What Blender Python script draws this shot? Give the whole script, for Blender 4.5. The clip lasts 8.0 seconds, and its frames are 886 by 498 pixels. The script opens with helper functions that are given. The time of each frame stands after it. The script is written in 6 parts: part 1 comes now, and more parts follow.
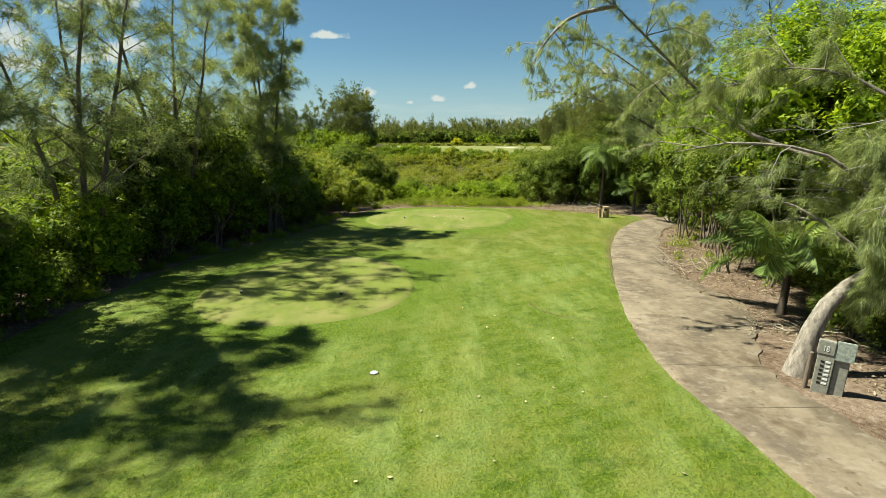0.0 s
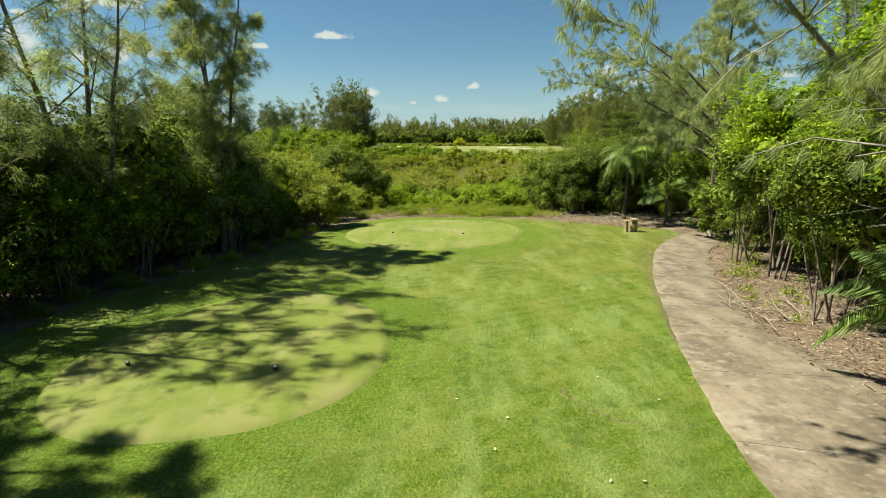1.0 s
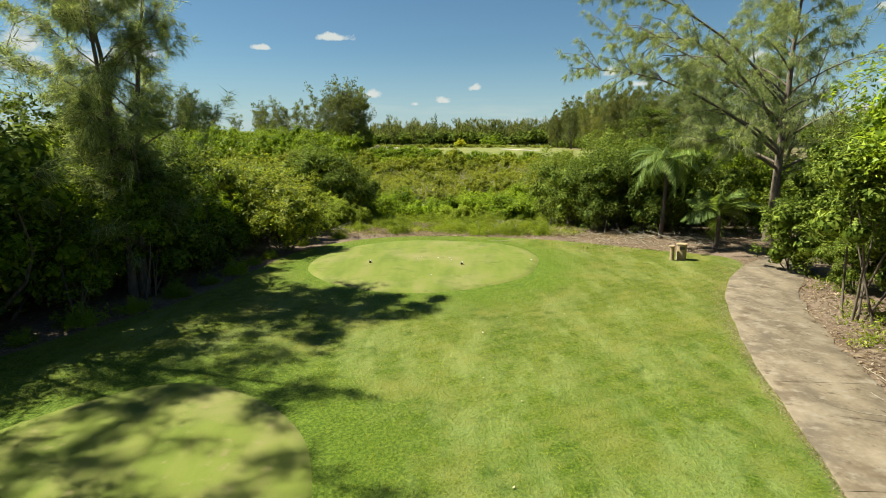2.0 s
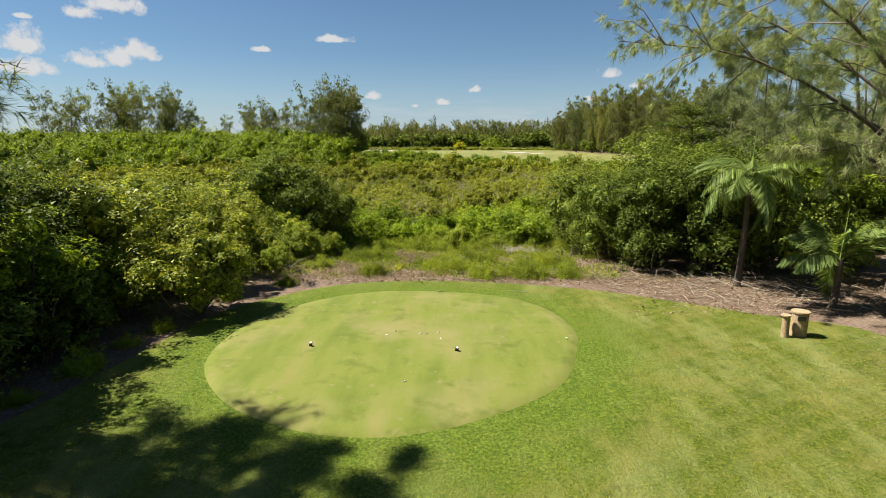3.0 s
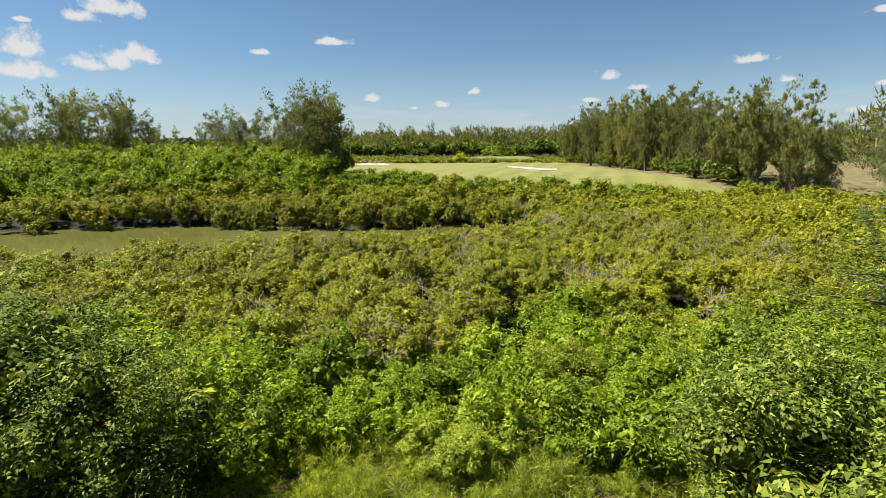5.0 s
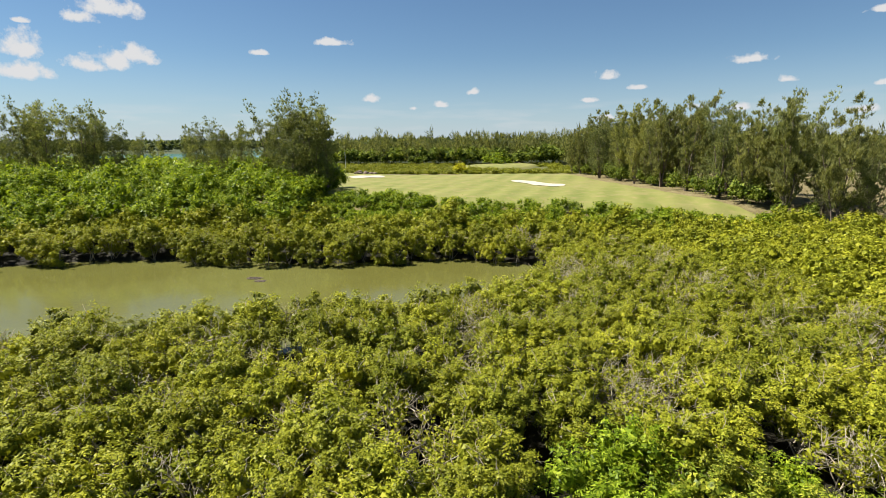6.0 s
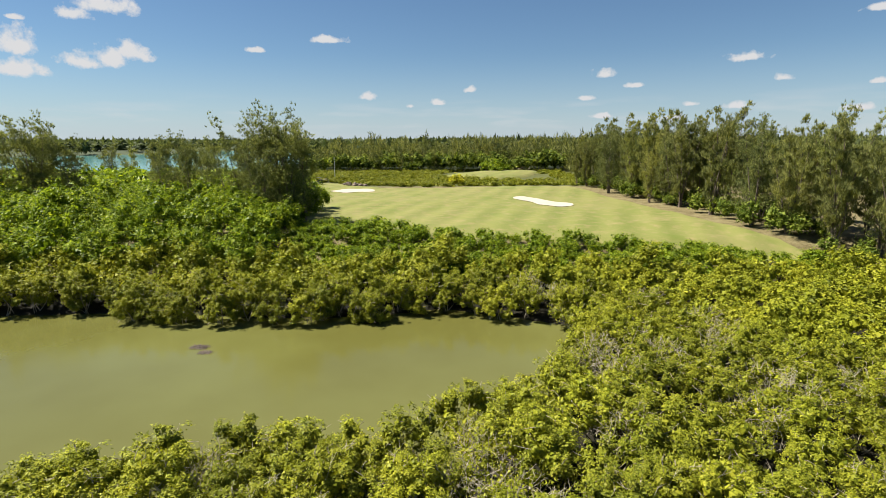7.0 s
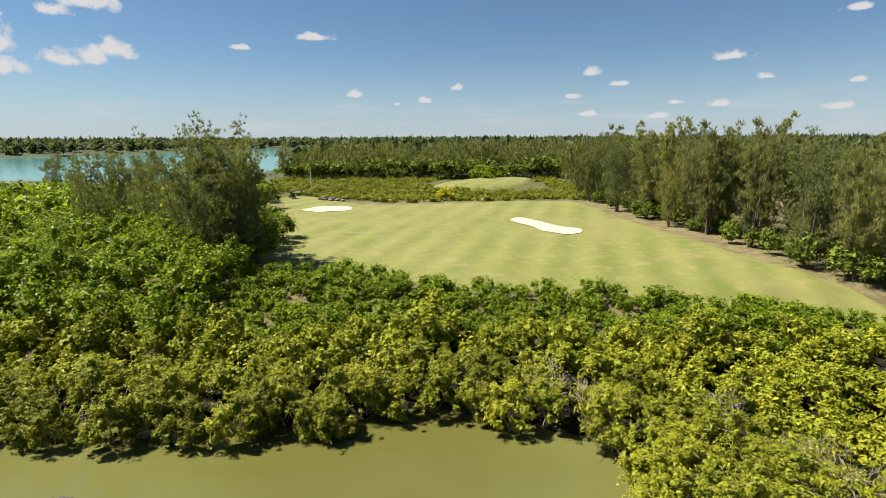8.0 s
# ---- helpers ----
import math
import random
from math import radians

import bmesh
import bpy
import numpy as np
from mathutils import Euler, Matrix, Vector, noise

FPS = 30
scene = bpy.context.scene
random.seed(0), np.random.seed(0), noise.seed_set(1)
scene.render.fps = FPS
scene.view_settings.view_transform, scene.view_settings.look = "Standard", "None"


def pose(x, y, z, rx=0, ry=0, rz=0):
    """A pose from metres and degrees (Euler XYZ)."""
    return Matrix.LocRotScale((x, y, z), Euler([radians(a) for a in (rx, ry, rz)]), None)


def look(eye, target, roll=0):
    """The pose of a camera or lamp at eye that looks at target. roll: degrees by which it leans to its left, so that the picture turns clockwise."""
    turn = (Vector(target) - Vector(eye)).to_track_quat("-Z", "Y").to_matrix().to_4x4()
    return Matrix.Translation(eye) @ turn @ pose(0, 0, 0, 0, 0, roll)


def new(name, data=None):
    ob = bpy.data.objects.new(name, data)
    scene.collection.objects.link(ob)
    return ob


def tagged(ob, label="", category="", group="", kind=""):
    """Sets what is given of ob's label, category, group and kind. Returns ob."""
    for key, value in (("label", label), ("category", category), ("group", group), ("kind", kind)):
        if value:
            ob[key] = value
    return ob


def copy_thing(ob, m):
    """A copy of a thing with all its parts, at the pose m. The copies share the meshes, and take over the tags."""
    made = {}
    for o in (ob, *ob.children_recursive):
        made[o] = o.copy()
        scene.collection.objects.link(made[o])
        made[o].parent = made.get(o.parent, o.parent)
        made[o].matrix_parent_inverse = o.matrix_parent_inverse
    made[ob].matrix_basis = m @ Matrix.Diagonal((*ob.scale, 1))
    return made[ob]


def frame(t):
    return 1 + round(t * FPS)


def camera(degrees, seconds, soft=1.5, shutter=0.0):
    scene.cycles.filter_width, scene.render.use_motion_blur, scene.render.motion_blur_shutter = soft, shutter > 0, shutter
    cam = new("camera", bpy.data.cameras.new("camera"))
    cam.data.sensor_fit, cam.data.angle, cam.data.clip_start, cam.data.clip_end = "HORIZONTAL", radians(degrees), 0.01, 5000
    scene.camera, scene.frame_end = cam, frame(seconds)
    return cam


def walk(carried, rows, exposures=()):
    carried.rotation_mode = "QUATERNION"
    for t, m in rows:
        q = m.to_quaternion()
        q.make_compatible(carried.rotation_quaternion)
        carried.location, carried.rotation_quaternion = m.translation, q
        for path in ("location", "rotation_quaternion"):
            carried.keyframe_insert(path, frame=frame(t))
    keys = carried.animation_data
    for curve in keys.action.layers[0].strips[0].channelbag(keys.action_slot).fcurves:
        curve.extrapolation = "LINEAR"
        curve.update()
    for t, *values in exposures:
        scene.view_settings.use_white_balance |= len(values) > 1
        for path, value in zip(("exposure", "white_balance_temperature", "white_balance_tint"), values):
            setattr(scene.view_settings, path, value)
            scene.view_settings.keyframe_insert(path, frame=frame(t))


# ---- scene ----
cam = camera(80.4, 8.0, soft=0.7)
METRES, EYE, TILT, LEAN, TURN = 80.0, 5.37, -12.0, 0.0, 0.0
ROWS = [
    (0.0, 0.0, 0.0, 0.0, -0.0, 0.0, 0.0),
    (0.5, 0.0026, 0.0349, 0.0061, 0.18, 0.02, -0.04),
    (1.0, 0.0049, 0.071, 0.0139, 0.34, 0.03, -0.08),
    (1.5, 0.0069, 0.1094, 0.022, 0.48, 0.07, -0.13),
    (3.0, 0.0134, 0.2545, 0.0555, 0.5, 0.34, -0.1),
    (3.5, 0.015, 0.3122, 0.0723, 0.5, 0.38, -0.07),
    (4.0, 0.0154, 0.372, 0.0928, 0.48, 0.46, -0.04),
    (4.5, 0.0157, 0.4315, 0.1158, 0.48, 0.52, 0.0),
    (6.0, 0.0157, 0.5986, 0.201, 0.39, 0.59, 0.17),
    (6.5, 0.0185, 0.6613, 0.2351, 0.36, 0.48, 0.15),
    (7.0, 0.0202, 0.7407, 0.2721, 0.05, 0.37, 0.19),
    (7.5, 0.0219, 0.8321, 0.3104, -0.59, 0.21, 0.34),
    (8.0, 0.0227, 0.931, 0.349, -1.27, 0.15, 0.52),
]
walk(cam, [(t, pose(0, 0, EYE, TILT, LEAN, TURN) @ pose(METRES * x, METRES * y, METRES * z, 90 + pitch, roll, yaw)) for t, x, y, z, yaw, pitch, roll in ROWS],
     exposures=[(0.0, 1.4, 6600, -5), (1.7, 1.39, 6600, -4), (2.8, 1.32, 6550, 10), (3.7, 1.32, 6500, 8), (4.6, 1.43, 6550, 10), (6.5, 1.4, 6550, 10), (8.0, 1.33, 6550, 11)])

# ---- world and sun ----
SUN_EL, SUN_AZ = 55.0, -80.0        # degrees above the horizon; degrees from +y towards +x
world = bpy.data.worlds.new("world")
scene.world = world
world.use_nodes = True
wn, wl = world.node_tree.nodes, world.node_tree.links
wn.clear()
w_out = wn.new("ShaderNodeOutputWorld")
w_bg = wn.new("ShaderNodeBackground")
w_bg.inputs["Strength"].default_value = 0.032
sky = wn.new("ShaderNodeTexSky")
sky.sky_type = "NISHITA"
sky.sun_disc = False
sky.sun_elevation, sky.sun_rotation = radians(SUN_EL), radians(SUN_AZ)
sky.altitude, sky.air_density, sky.dust_density, sky.ozone_density = 0, 1.0, 0.0, 4.0


def wmath(op, a, b=None, c=None, clamp=False):
    n = wn.new("ShaderNodeMath")
    n.operation, n.use_clamp = op, clamp
    for i, v in enumerate((a, b, c)):
        if v is None:
            continue
        if isinstance(v, (int, float)):
            n.inputs[i].default_value = v
        else:
            wl.new(v, n.inputs[i])
    return n.outputs[0]


# Fair-weather clouds: azimuth, elevation, half width, half height in degrees
CLOUDS = [
    (-31.3, 11.5, 2.76, 1.08), (-33.3, 10.6, 1.29, 0.68), (-37.7, 7.8, 1.64, 1.25), (-37.8, 5.9, 2.43, 0.88), (-33.0, 6.7, 1.75, 0.83), (-31.2, 7.2, 1.55, 1.26),
    (-29.0, 7.7, 1.61, 0.96), (-37.5, 9.9, 0.62, 0.23), (-18.4, 8.7, 1.11, 0.34), (-11.4, 9.9, 1.89, 0.4), (-8.0, 4.5, 0.92, 0.62), (-3.4, 3.6, 0.56, 0.32),
    (-0.4, 3.9, 1.0, 0.38), (2.8, 5.2, 0.62, 0.43), (16.4, 6.4, 1.25, 0.59), (29.0, 7.3, 1.69, 0.53), (32.0, 5.4, 0.8, 0.42), (19.4, 5.3, 1.1, 0.29),
    (38.5, 4.7, 0.6, 0.29), (14.6, 4.2, 1.17, 0.3), (37.4, 2.6, 1.1, 0.4), (24.5, 3.4, 0.73, 0.29), (28.2, 3.1, 0.98, 0.39), (37.8, 10.3, 1.07, 0.37),
    (22.9, 2.1, 1.4, 0.35), (16.5, 2.4, 1.39, 0.31),
]
geo = wn.new("ShaderNodeTexCoord")
sep = wn.new("ShaderNodeSeparateXYZ")
wl.new(geo.outputs["Generated"], sep.inputs[0])
az = wmath("MULTIPLY", wmath("ARCTAN2", sep.outputs["X"], sep.outputs["Y"]), 57.29578)
el = wmath("MULTIPLY", wmath("ARCSINE", sep.outputs["Z"]), 57.29578)
fluff = wn.new("ShaderNodeTexNoise")
fluff.inputs["Scale"].default_value, fluff.inputs["Detail"].default_value, fluff.inputs["Roughness"].default_value = 40.0, 7.0, 0.62
wl.new(geo.outputs["Generated"], fluff.inputs["Vector"])
cover = None
for a, e, ha, he in CLOUDS:
    u = wmath("DIVIDE", wmath("SUBTRACT", az, a), ha)
    v = wmath("DIVIDE", wmath("SUBTRACT", el, e), he)
    v = wmath("MULTIPLY", v, wmath("ADD", 1.25, wmath("MULTIPLY", wmath("SIGN", v), -0.35)))
    d = wmath("SUBTRACT", 1.0, wmath("SQRT", wmath("ADD", wmath("MULTIPLY", u, u), wmath("MULTIPLY", v, v))))
    d = wmath("MAXIMUM", d, -1.0)
    cover = d if cover is None else wmath("MAXIMUM", cover, d)
body = wmath("ADD", cover, wmath("MULTIPLY", wmath("SUBTRACT", fluff.outputs["Fac"], 0.48), 2.6))
alpha = wmath("SMOOTH_MIN", wmath("MULTIPLY", wmath("MAXIMUM", body, 0.0), 1.9), 1.0, 0.3, clamp=True)
# low far band of broken cloud along the horizon
band = wn.new("ShaderNodeTexNoise")
band.inputs["Scale"].default_value, band.inputs["Detail"].default_value = 5.0, 7.0
bmap = wn.new("ShaderNodeMapping")
bmap.inputs["Scale"].default_value = (1.2, 1.2, 9.0)
wl.new(geo.outputs["Generated"], bmap.inputs["Vector"])
wl.new(bmap.outputs[0], band.inputs["Vector"])
low = wmath("MULTIPLY", wmath("SUBTRACT", band.outputs["Fac"], 0.5), 3.0, clamp=True)
low = wmath("MULTIPLY", low, wmath("SUBTRACT", 1.0, wmath("DIVIDE", wmath("ABSOLUTE", wmath("SUBTRACT", el, 2.2)), 2.6), clamp=True), clamp=True)
alpha = wmath("MAXIMUM", alpha, wmath("MULTIPLY", low, 0.8))
w_mix = wn.new("ShaderNodeMix")
w_mix.data_type = "RGBA"
w_mix.inputs[7].default_value = (8.6, 8.7, 8.9, 1)
wl.new(alpha, w_mix.inputs[0])
clear = wn.new("ShaderNodeMix")      # a clean tropical blue
clear.data_type, clear.blend_type = "RGBA", "MULTIPLY"
clear.inputs[0].default_value = 1.0
clear.inputs[7].default_value = (0.92, 1.04, 1.1, 1)
wl.new(sky.outputs[0], clear.inputs[6])
haze = wn.new("ShaderNodeMix")       # pale air low over the horizon
haze.data_type = "RGBA"
haze.inputs[7].default_value = (5.6, 6.9, 8.6, 1)
wl.new(wmath("MULTIPLY", wmath("POWER", wmath("SUBTRACT", 1.0, wmath("DIVIDE", wmath("MAXIMUM", el, 0.0), 9.0), clamp=True), 1.6), 0.7), haze.inputs[0])
wl.new(clear.outputs[2], haze.inputs[6])
wl.new(haze.outputs[2], w_mix.inputs[6])
wl.new(w_mix.outputs[2], w_bg.inputs["Color"])
wl.new(w_bg.outputs[0], w_out.inputs["Surface"])

sun_data = bpy.data.lights.new("sun", "SUN")
sun_data.energy, sun_data.angle, sun_data.color = 5.0, radians(0.6), (1.0, 0.95, 0.86)
sun = new("sun", sun_data)
ca, sa, ce, se = math.cos(radians(SUN_AZ)), math.sin(radians(SUN_AZ)), math.cos(radians(SUN_EL)), math.sin(radians(SUN_EL))
sun.matrix_world = look((60 * sa * ce, 60 * ca * ce, 60 * se), (0, 0, 0))


# ---- materials ----
def material(name):
    m = bpy.data.materials.new(name)
    m.use_nodes = True
    return m, m.node_tree.nodes, m.node_tree.links, m.node_tree.nodes["Principled BSDF"]


def ramp_of(nodes, links, fac, stops):
    r = nodes.new("ShaderNodeValToRGB")
    while len(r.color_ramp.elements) < len(stops):
        r.color_ramp.elements.new(0.5)
    for e, (p, c) in zip(r.color_ramp.elements, stops):
        e.position, e.color = p, (*c, 1)
    links.new(fac, r.inputs[0])
    return r.outputs[0]


def noise_of(nodes, links, scale, detail=4.0, rough=0.55, stretch=None):
    geo_n = nodes.new("ShaderNodeNewGeometry")
    n = nodes.new("ShaderNodeTexNoise")
    n.inputs["Scale"].default_value, n.inputs["Detail"].default_value, n.inputs["Roughness"].default_value = scale, detail, rough
    if stretch:
        mp = nodes.new("ShaderNodeMapping")
        mp.inputs["Scale"].default_value = stretch[:3]
        mp.inputs["Rotation"].default_value = (0, 0, radians(stretch[3]) if len(stretch) > 3 else 0)
        links.new(geo_n.outputs["Position"], mp.inputs["Vector"])
        links.new(mp.outputs[0], n.inputs["Vector"])
    else:
        links.new(geo_n.outputs["Position"], n.inputs["Vector"])
    return n.outputs["Fac"]


def blend(nodes, links, fac, a, b, mode="MIX"):
    m = nodes.new("ShaderNodeMix")
    m.data_type, m.blend_type = "RGBA", mode
    for sock, v in ((0, fac), (6, a), (7, b)):
        if isinstance(v, (int, float)):
            m.inputs[sock].default_value = v
        elif isinstance(v, tuple):
            m.inputs[sock].default_value = (*v, 1)
        else:
            links.new(v, m.inputs[sock])
    return m.outputs[2]


def bump_of(nodes, links, bsdf, fac, strength, distance):
    b = nodes.new("ShaderNodeBump")
    b.inputs["Strength"].default_value, b.inputs["Distance"].default_value = strength, distance
    links.new(fac, b.inputs["Height"])
    links.new(b.outputs[0], bsdf.inputs["Normal"])


def ground_material(name, big, fine, big_scale=0.35, fine_scale=14.0, rough=0.9, bump=0.5, dist=0.02, mixing=0.5, stretch=None, specks=None, bands=None, zones=None, collars=None):
    """Two scales of colour: big patches and fine grain, with relief."""
    m, nd, lk, bsdf = material(name)
    a = ramp_of(nd, lk, noise_of(nd, lk, big_scale, 5, 0.6, stretch), big)
    f = noise_of(nd, lk, fine_scale, 6, 0.7)
    b = ramp_of(nd, lk, f, fine)
    col = blend(nd, lk, mixing, a, b)
    if specks:
        for scale, lo, hi, c, *drawn in specks:
            s = ramp_of(nd, lk, noise_of(nd, lk, scale, 3, 0.6, *drawn), [(lo, (0, 0, 0)), (hi, (1, 1, 1))])
            col = blend(nd, lk, s, col, c)
    if bands:
        scale, turn, amount, c = bands
        g = nd.new("ShaderNodeNewGeometry")
        mp = nd.new("ShaderNodeMapping")
        mp.inputs["Rotation"].default_value = (0, 0, radians(turn))
        wv = nd.new("ShaderNodeTexWave")
        wv.inputs["Scale"].default_value, wv.inputs["Distortion"].default_value, wv.inputs["Detail"].default_value = scale, 0.6, 2.0
        lk.new(g.outputs["Position"], mp.inputs["Vector"])
        lk.new(mp.outputs[0], wv.inputs["Vector"])
        mm = nd.new("ShaderNodeMath")
        mm.operation = "MULTIPLY"
        mm.inputs[1].default_value = amount
        lk.new(wv.outputs["Fac"], mm.inputs[0])
        col = blend(nd, lk, mm.outputs[0], col, c)
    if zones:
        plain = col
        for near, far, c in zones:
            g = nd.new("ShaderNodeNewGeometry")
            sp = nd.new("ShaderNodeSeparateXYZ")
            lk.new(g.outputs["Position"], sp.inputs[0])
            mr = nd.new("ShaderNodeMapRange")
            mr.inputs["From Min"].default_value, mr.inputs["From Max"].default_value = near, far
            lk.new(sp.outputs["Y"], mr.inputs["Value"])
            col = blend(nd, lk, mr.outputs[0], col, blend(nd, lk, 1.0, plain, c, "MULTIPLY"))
    if collars:
        lush = ramp_of(nd, lk, noise_of(nd, lk, fine_scale, 6, 0.7), collars[0])
        for cx, cy, rx, ry in collars[1:]:
            g = nd.new("ShaderNodeNewGeometry")
            mp = nd.new("ShaderNodeMapping")
            mp.vector_type = "TEXTURE"
            mp.inputs["Location"].default_value, mp.inputs["Scale"].default_value = (cx, cy, 0), (rx, ry, 1000)
            ln = nd.new("ShaderNodeVectorMath")
            ln.operation = "LENGTH"
            lk.new(g.outputs["Position"], mp.inputs["Vector"])
            lk.new(mp.outputs[0], ln.inputs[0])
            wob = nd.new("ShaderNodeMath")
            wob.operation = "MULTIPLY_ADD"
            wob.inputs[1].default_value = 0.5
            lk.new(noise_of(nd, lk, 0.7, 3), wob.inputs[0])
            lk.new(ln.outputs["Value"], wob.inputs[2])
            mr = nd.new("ShaderNodeMapRange")
            mr.inputs["From Min"].default_value, mr.inputs["From Max"].default_value = 1.3, 1.75
            mr.inputs["To Min"].default_value, mr.inputs["To Max"].default_value = 0.85, 0.0
            lk.new(wob.outputs[0], mr.inputs["Value"])
            col = blend(nd, lk, mr.outputs[0], col, lush)
    lk.new(col, bsdf.inputs["Base Color"])
    bsdf.inputs["Roughness"].default_value = rough
    bsdf.inputs["Specular IOR Level"].default_value = 0.2
    bump_of(nd, lk, bsdf, f, bump, dist)
    return m


def leaf_material(name, dark, mid, light, rough=0.5, through_light=0.35, patch=0.25, gloss=0.12):
    """Leaves: each its own shade, patches of shade over the stand, some light passing through."""
    m, nd, lk, bsdf = material(name)
    g = nd.new("ShaderNodeNewGeometry")
    own = ramp_of(nd, lk, g.outputs["Random Per Island"], [(0.0, dark), (0.5, mid), (1.0, light)])
    info = nd.new("ShaderNodeObjectInfo")
    tone = ramp_of(nd, lk, info.outputs["Random"], [(0.0, tuple(0.72 for _ in range(3))), (1.0, (1.2, 1.16, 1.05))])
    col = blend(nd, lk, 1.0, own, tone, "MULTIPLY")
    area = ramp_of(nd, lk, noise_of(nd, lk, patch, 3), [(0.3, (0.8, 0.84, 0.8)), (0.7, (1.15, 1.1, 1.0))])
    col = blend(nd, lk, 1.0, col, area, "MULTIPLY")
    lk.new(col, bsdf.inputs["Base Color"])
    bsdf.inputs["Roughness"].default_value = rough
    bsdf.inputs["Specular IOR Level"].default_value = gloss
    tr = nd.new("ShaderNodeBsdfTranslucent")
    lk.new(blend(nd, lk, 1.0, col, (1.25, 1.2, 0.55), "MULTIPLY"), tr.inputs["Color"])
    mx = nd.new("ShaderNodeMixShader")
    mx.inputs[0].default_value = through_light
    lk.new(bsdf.outputs[0], mx.inputs[1])
    lk.new(tr.outputs[0], mx.inputs[2])
    lk.new(mx.outputs[0], nd["Material Output"].inputs["Surface"])
    return m


def bark_material(name, dark, light, scale=9.0):
    m, nd, lk, bsdf = material(name)
    f = noise_of(nd, lk, scale, 6, 0.7, (1, 1, 0.25))
    lk.new(ramp_of(nd, lk, f, [(0.3, dark), (0.7, light)]), bsdf.inputs["Base Color"])
    bsdf.inputs["Roughness"].default_value = 0.9
    bump_of(nd, lk, bsdf, f, 0.8, 0.03)
    return m


M_LAWN = ground_material("lawn_grass", [(0.34, (0.0391, 0.0769, 0.00246)), (0.47, (0.0673, 0.105, 0.00394)), (0.6, (0.104, 0.136, 0.0114)), (0.72, (0.145, 0.157, 0.0221))],
                         [(0.38, (0.0237, 0.0476, 0.00147)), (0.5, (0.0742, 0.112, 0.00491)), (0.62, (0.181, 0.21, 0.027))], 0.45, 15.0, bump=1.0, dist=0.06, mixing=0.58, stretch=(1.6, 0.6, 1.0, 24),
                         specks=[(0.55, 0.49, 0.9, (0.235, 0.28, 0.09), (1.7, 0.6, 1.0, 32)), (0.8, 0.51, 0.92, (0.225, 0.27, 0.08), (1.8, 0.6, 1.0, -28)), (0.35, 0.5, 0.85, (0.0486, 0.085, 0.00285), (1.3, 0.7, 1.0, 10)), (0.7, 0.5, 0.8, (0.16, 0.166, 0.0325)), (3.2, 0.54, 0.78, (0.148, 0.161, 0.0295)), (2.1, 0.56, 0.8, (0.0337, 0.0666, 0.00246))], zones=[(20, 30, (1.06, 0.92, 1.0))], bands=(0.62, 62, 0.16, (0.184, 0.207, 0.057)),
                         collars=([(0.36, (0.034, 0.066, 0.002)), (0.5, (0.075, 0.118, 0.005)), (0.66, (0.16, 0.2, 0.022))], (-4.5, 18.1, 3.75, 4.7), (-0.1, 34.4, 5.0, 5.1)))
M_TEE = ground_material("tee_turf", [(0.34, (0.077, 0.104, 0.0118)), (0.5, (0.124, 0.144, 0.0217)), (0.64, (0.168, 0.157, 0.0446))],
                        [(0.34, (0.0804, 0.108, 0.0118)), (0.66, (0.157, 0.175, 0.0328))], 0.5, 60.0, bump=0.35, dist=0.012, mixing=0.42, stretch=(2.4, 0.55, 1.0, 8),
                        specks=[(0.45, 0.48, 0.8, (0.185, 0.165, 0.062)), (1.5, 0.55, 0.75, (0.0804, 0.101, 0.0145)), (4.0, 0.6, 0.75, (0.175, 0.153, 0.0591))])
M_FAIR = ground_material("fairway_turf", [(0.36, (0.0984, 0.12, 0.0221)), (0.5, (0.135, 0.143, 0.0352)), (0.64, (0.179, 0.16, 0.0616))],
                         [(0.3, (0.0942, 0.115, 0.0221)), (0.7, (0.156, 0.16, 0.0484))], 0.07, 5.0, bump=0.3, dist=0.03, specks=[(0.6, 0.5, 0.75, (0.2, 0.165, 0.07)), (0.25, 0.55, 0.75, (0.1, 0.125, 0.022))], bands=(0.055, 18.7, 0.26, (0.224, 0.215, 0.0666)))
# from y 52 on, mud cut to a tenth: mangrove shade put into the colour
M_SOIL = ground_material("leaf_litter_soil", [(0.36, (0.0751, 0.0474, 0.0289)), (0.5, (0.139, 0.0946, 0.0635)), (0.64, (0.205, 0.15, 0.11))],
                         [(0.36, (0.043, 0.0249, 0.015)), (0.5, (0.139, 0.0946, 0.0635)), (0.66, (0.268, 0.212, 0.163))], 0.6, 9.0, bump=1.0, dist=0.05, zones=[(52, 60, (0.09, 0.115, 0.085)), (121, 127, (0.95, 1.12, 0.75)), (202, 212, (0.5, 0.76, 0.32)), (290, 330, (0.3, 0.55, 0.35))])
M_PATH = ground_material("worn_concrete", [(0.34, (0.0765, 0.0582, 0.0393)), (0.48, (0.153, 0.118, 0.08)), (0.6, (0.206, 0.162, 0.113)), (0.7, (0.244, 0.196, 0.14))],
                         [(0.3, (0.0921, 0.0691, 0.0471)), (0.55, (0.167, 0.131, 0.0905)), (0.75, (0.252, 0.203, 0.145))], 0.55, 8.0, rough=0.85, bump=0.35, dist=0.01, mixing=0.42, stretch=(2.2, 0.8, 1.0, -20),
                         specks=[(1.2, 0.5, 0.78, (0.08, 0.062, 0.046)), (2.6, 0.54, 0.75, (0.23, 0.19, 0.145), (1.0, 1.5, 1.0, 40)), (1.1, 0.58, 0.75, (0.0752, 0.0516, 0.0304)), (5.0, 0.6, 0.72, (0.0889, 0.0645, 0.0424)), (0.5, 0.6, 0.8, (0.239, 0.194, 0.14))])
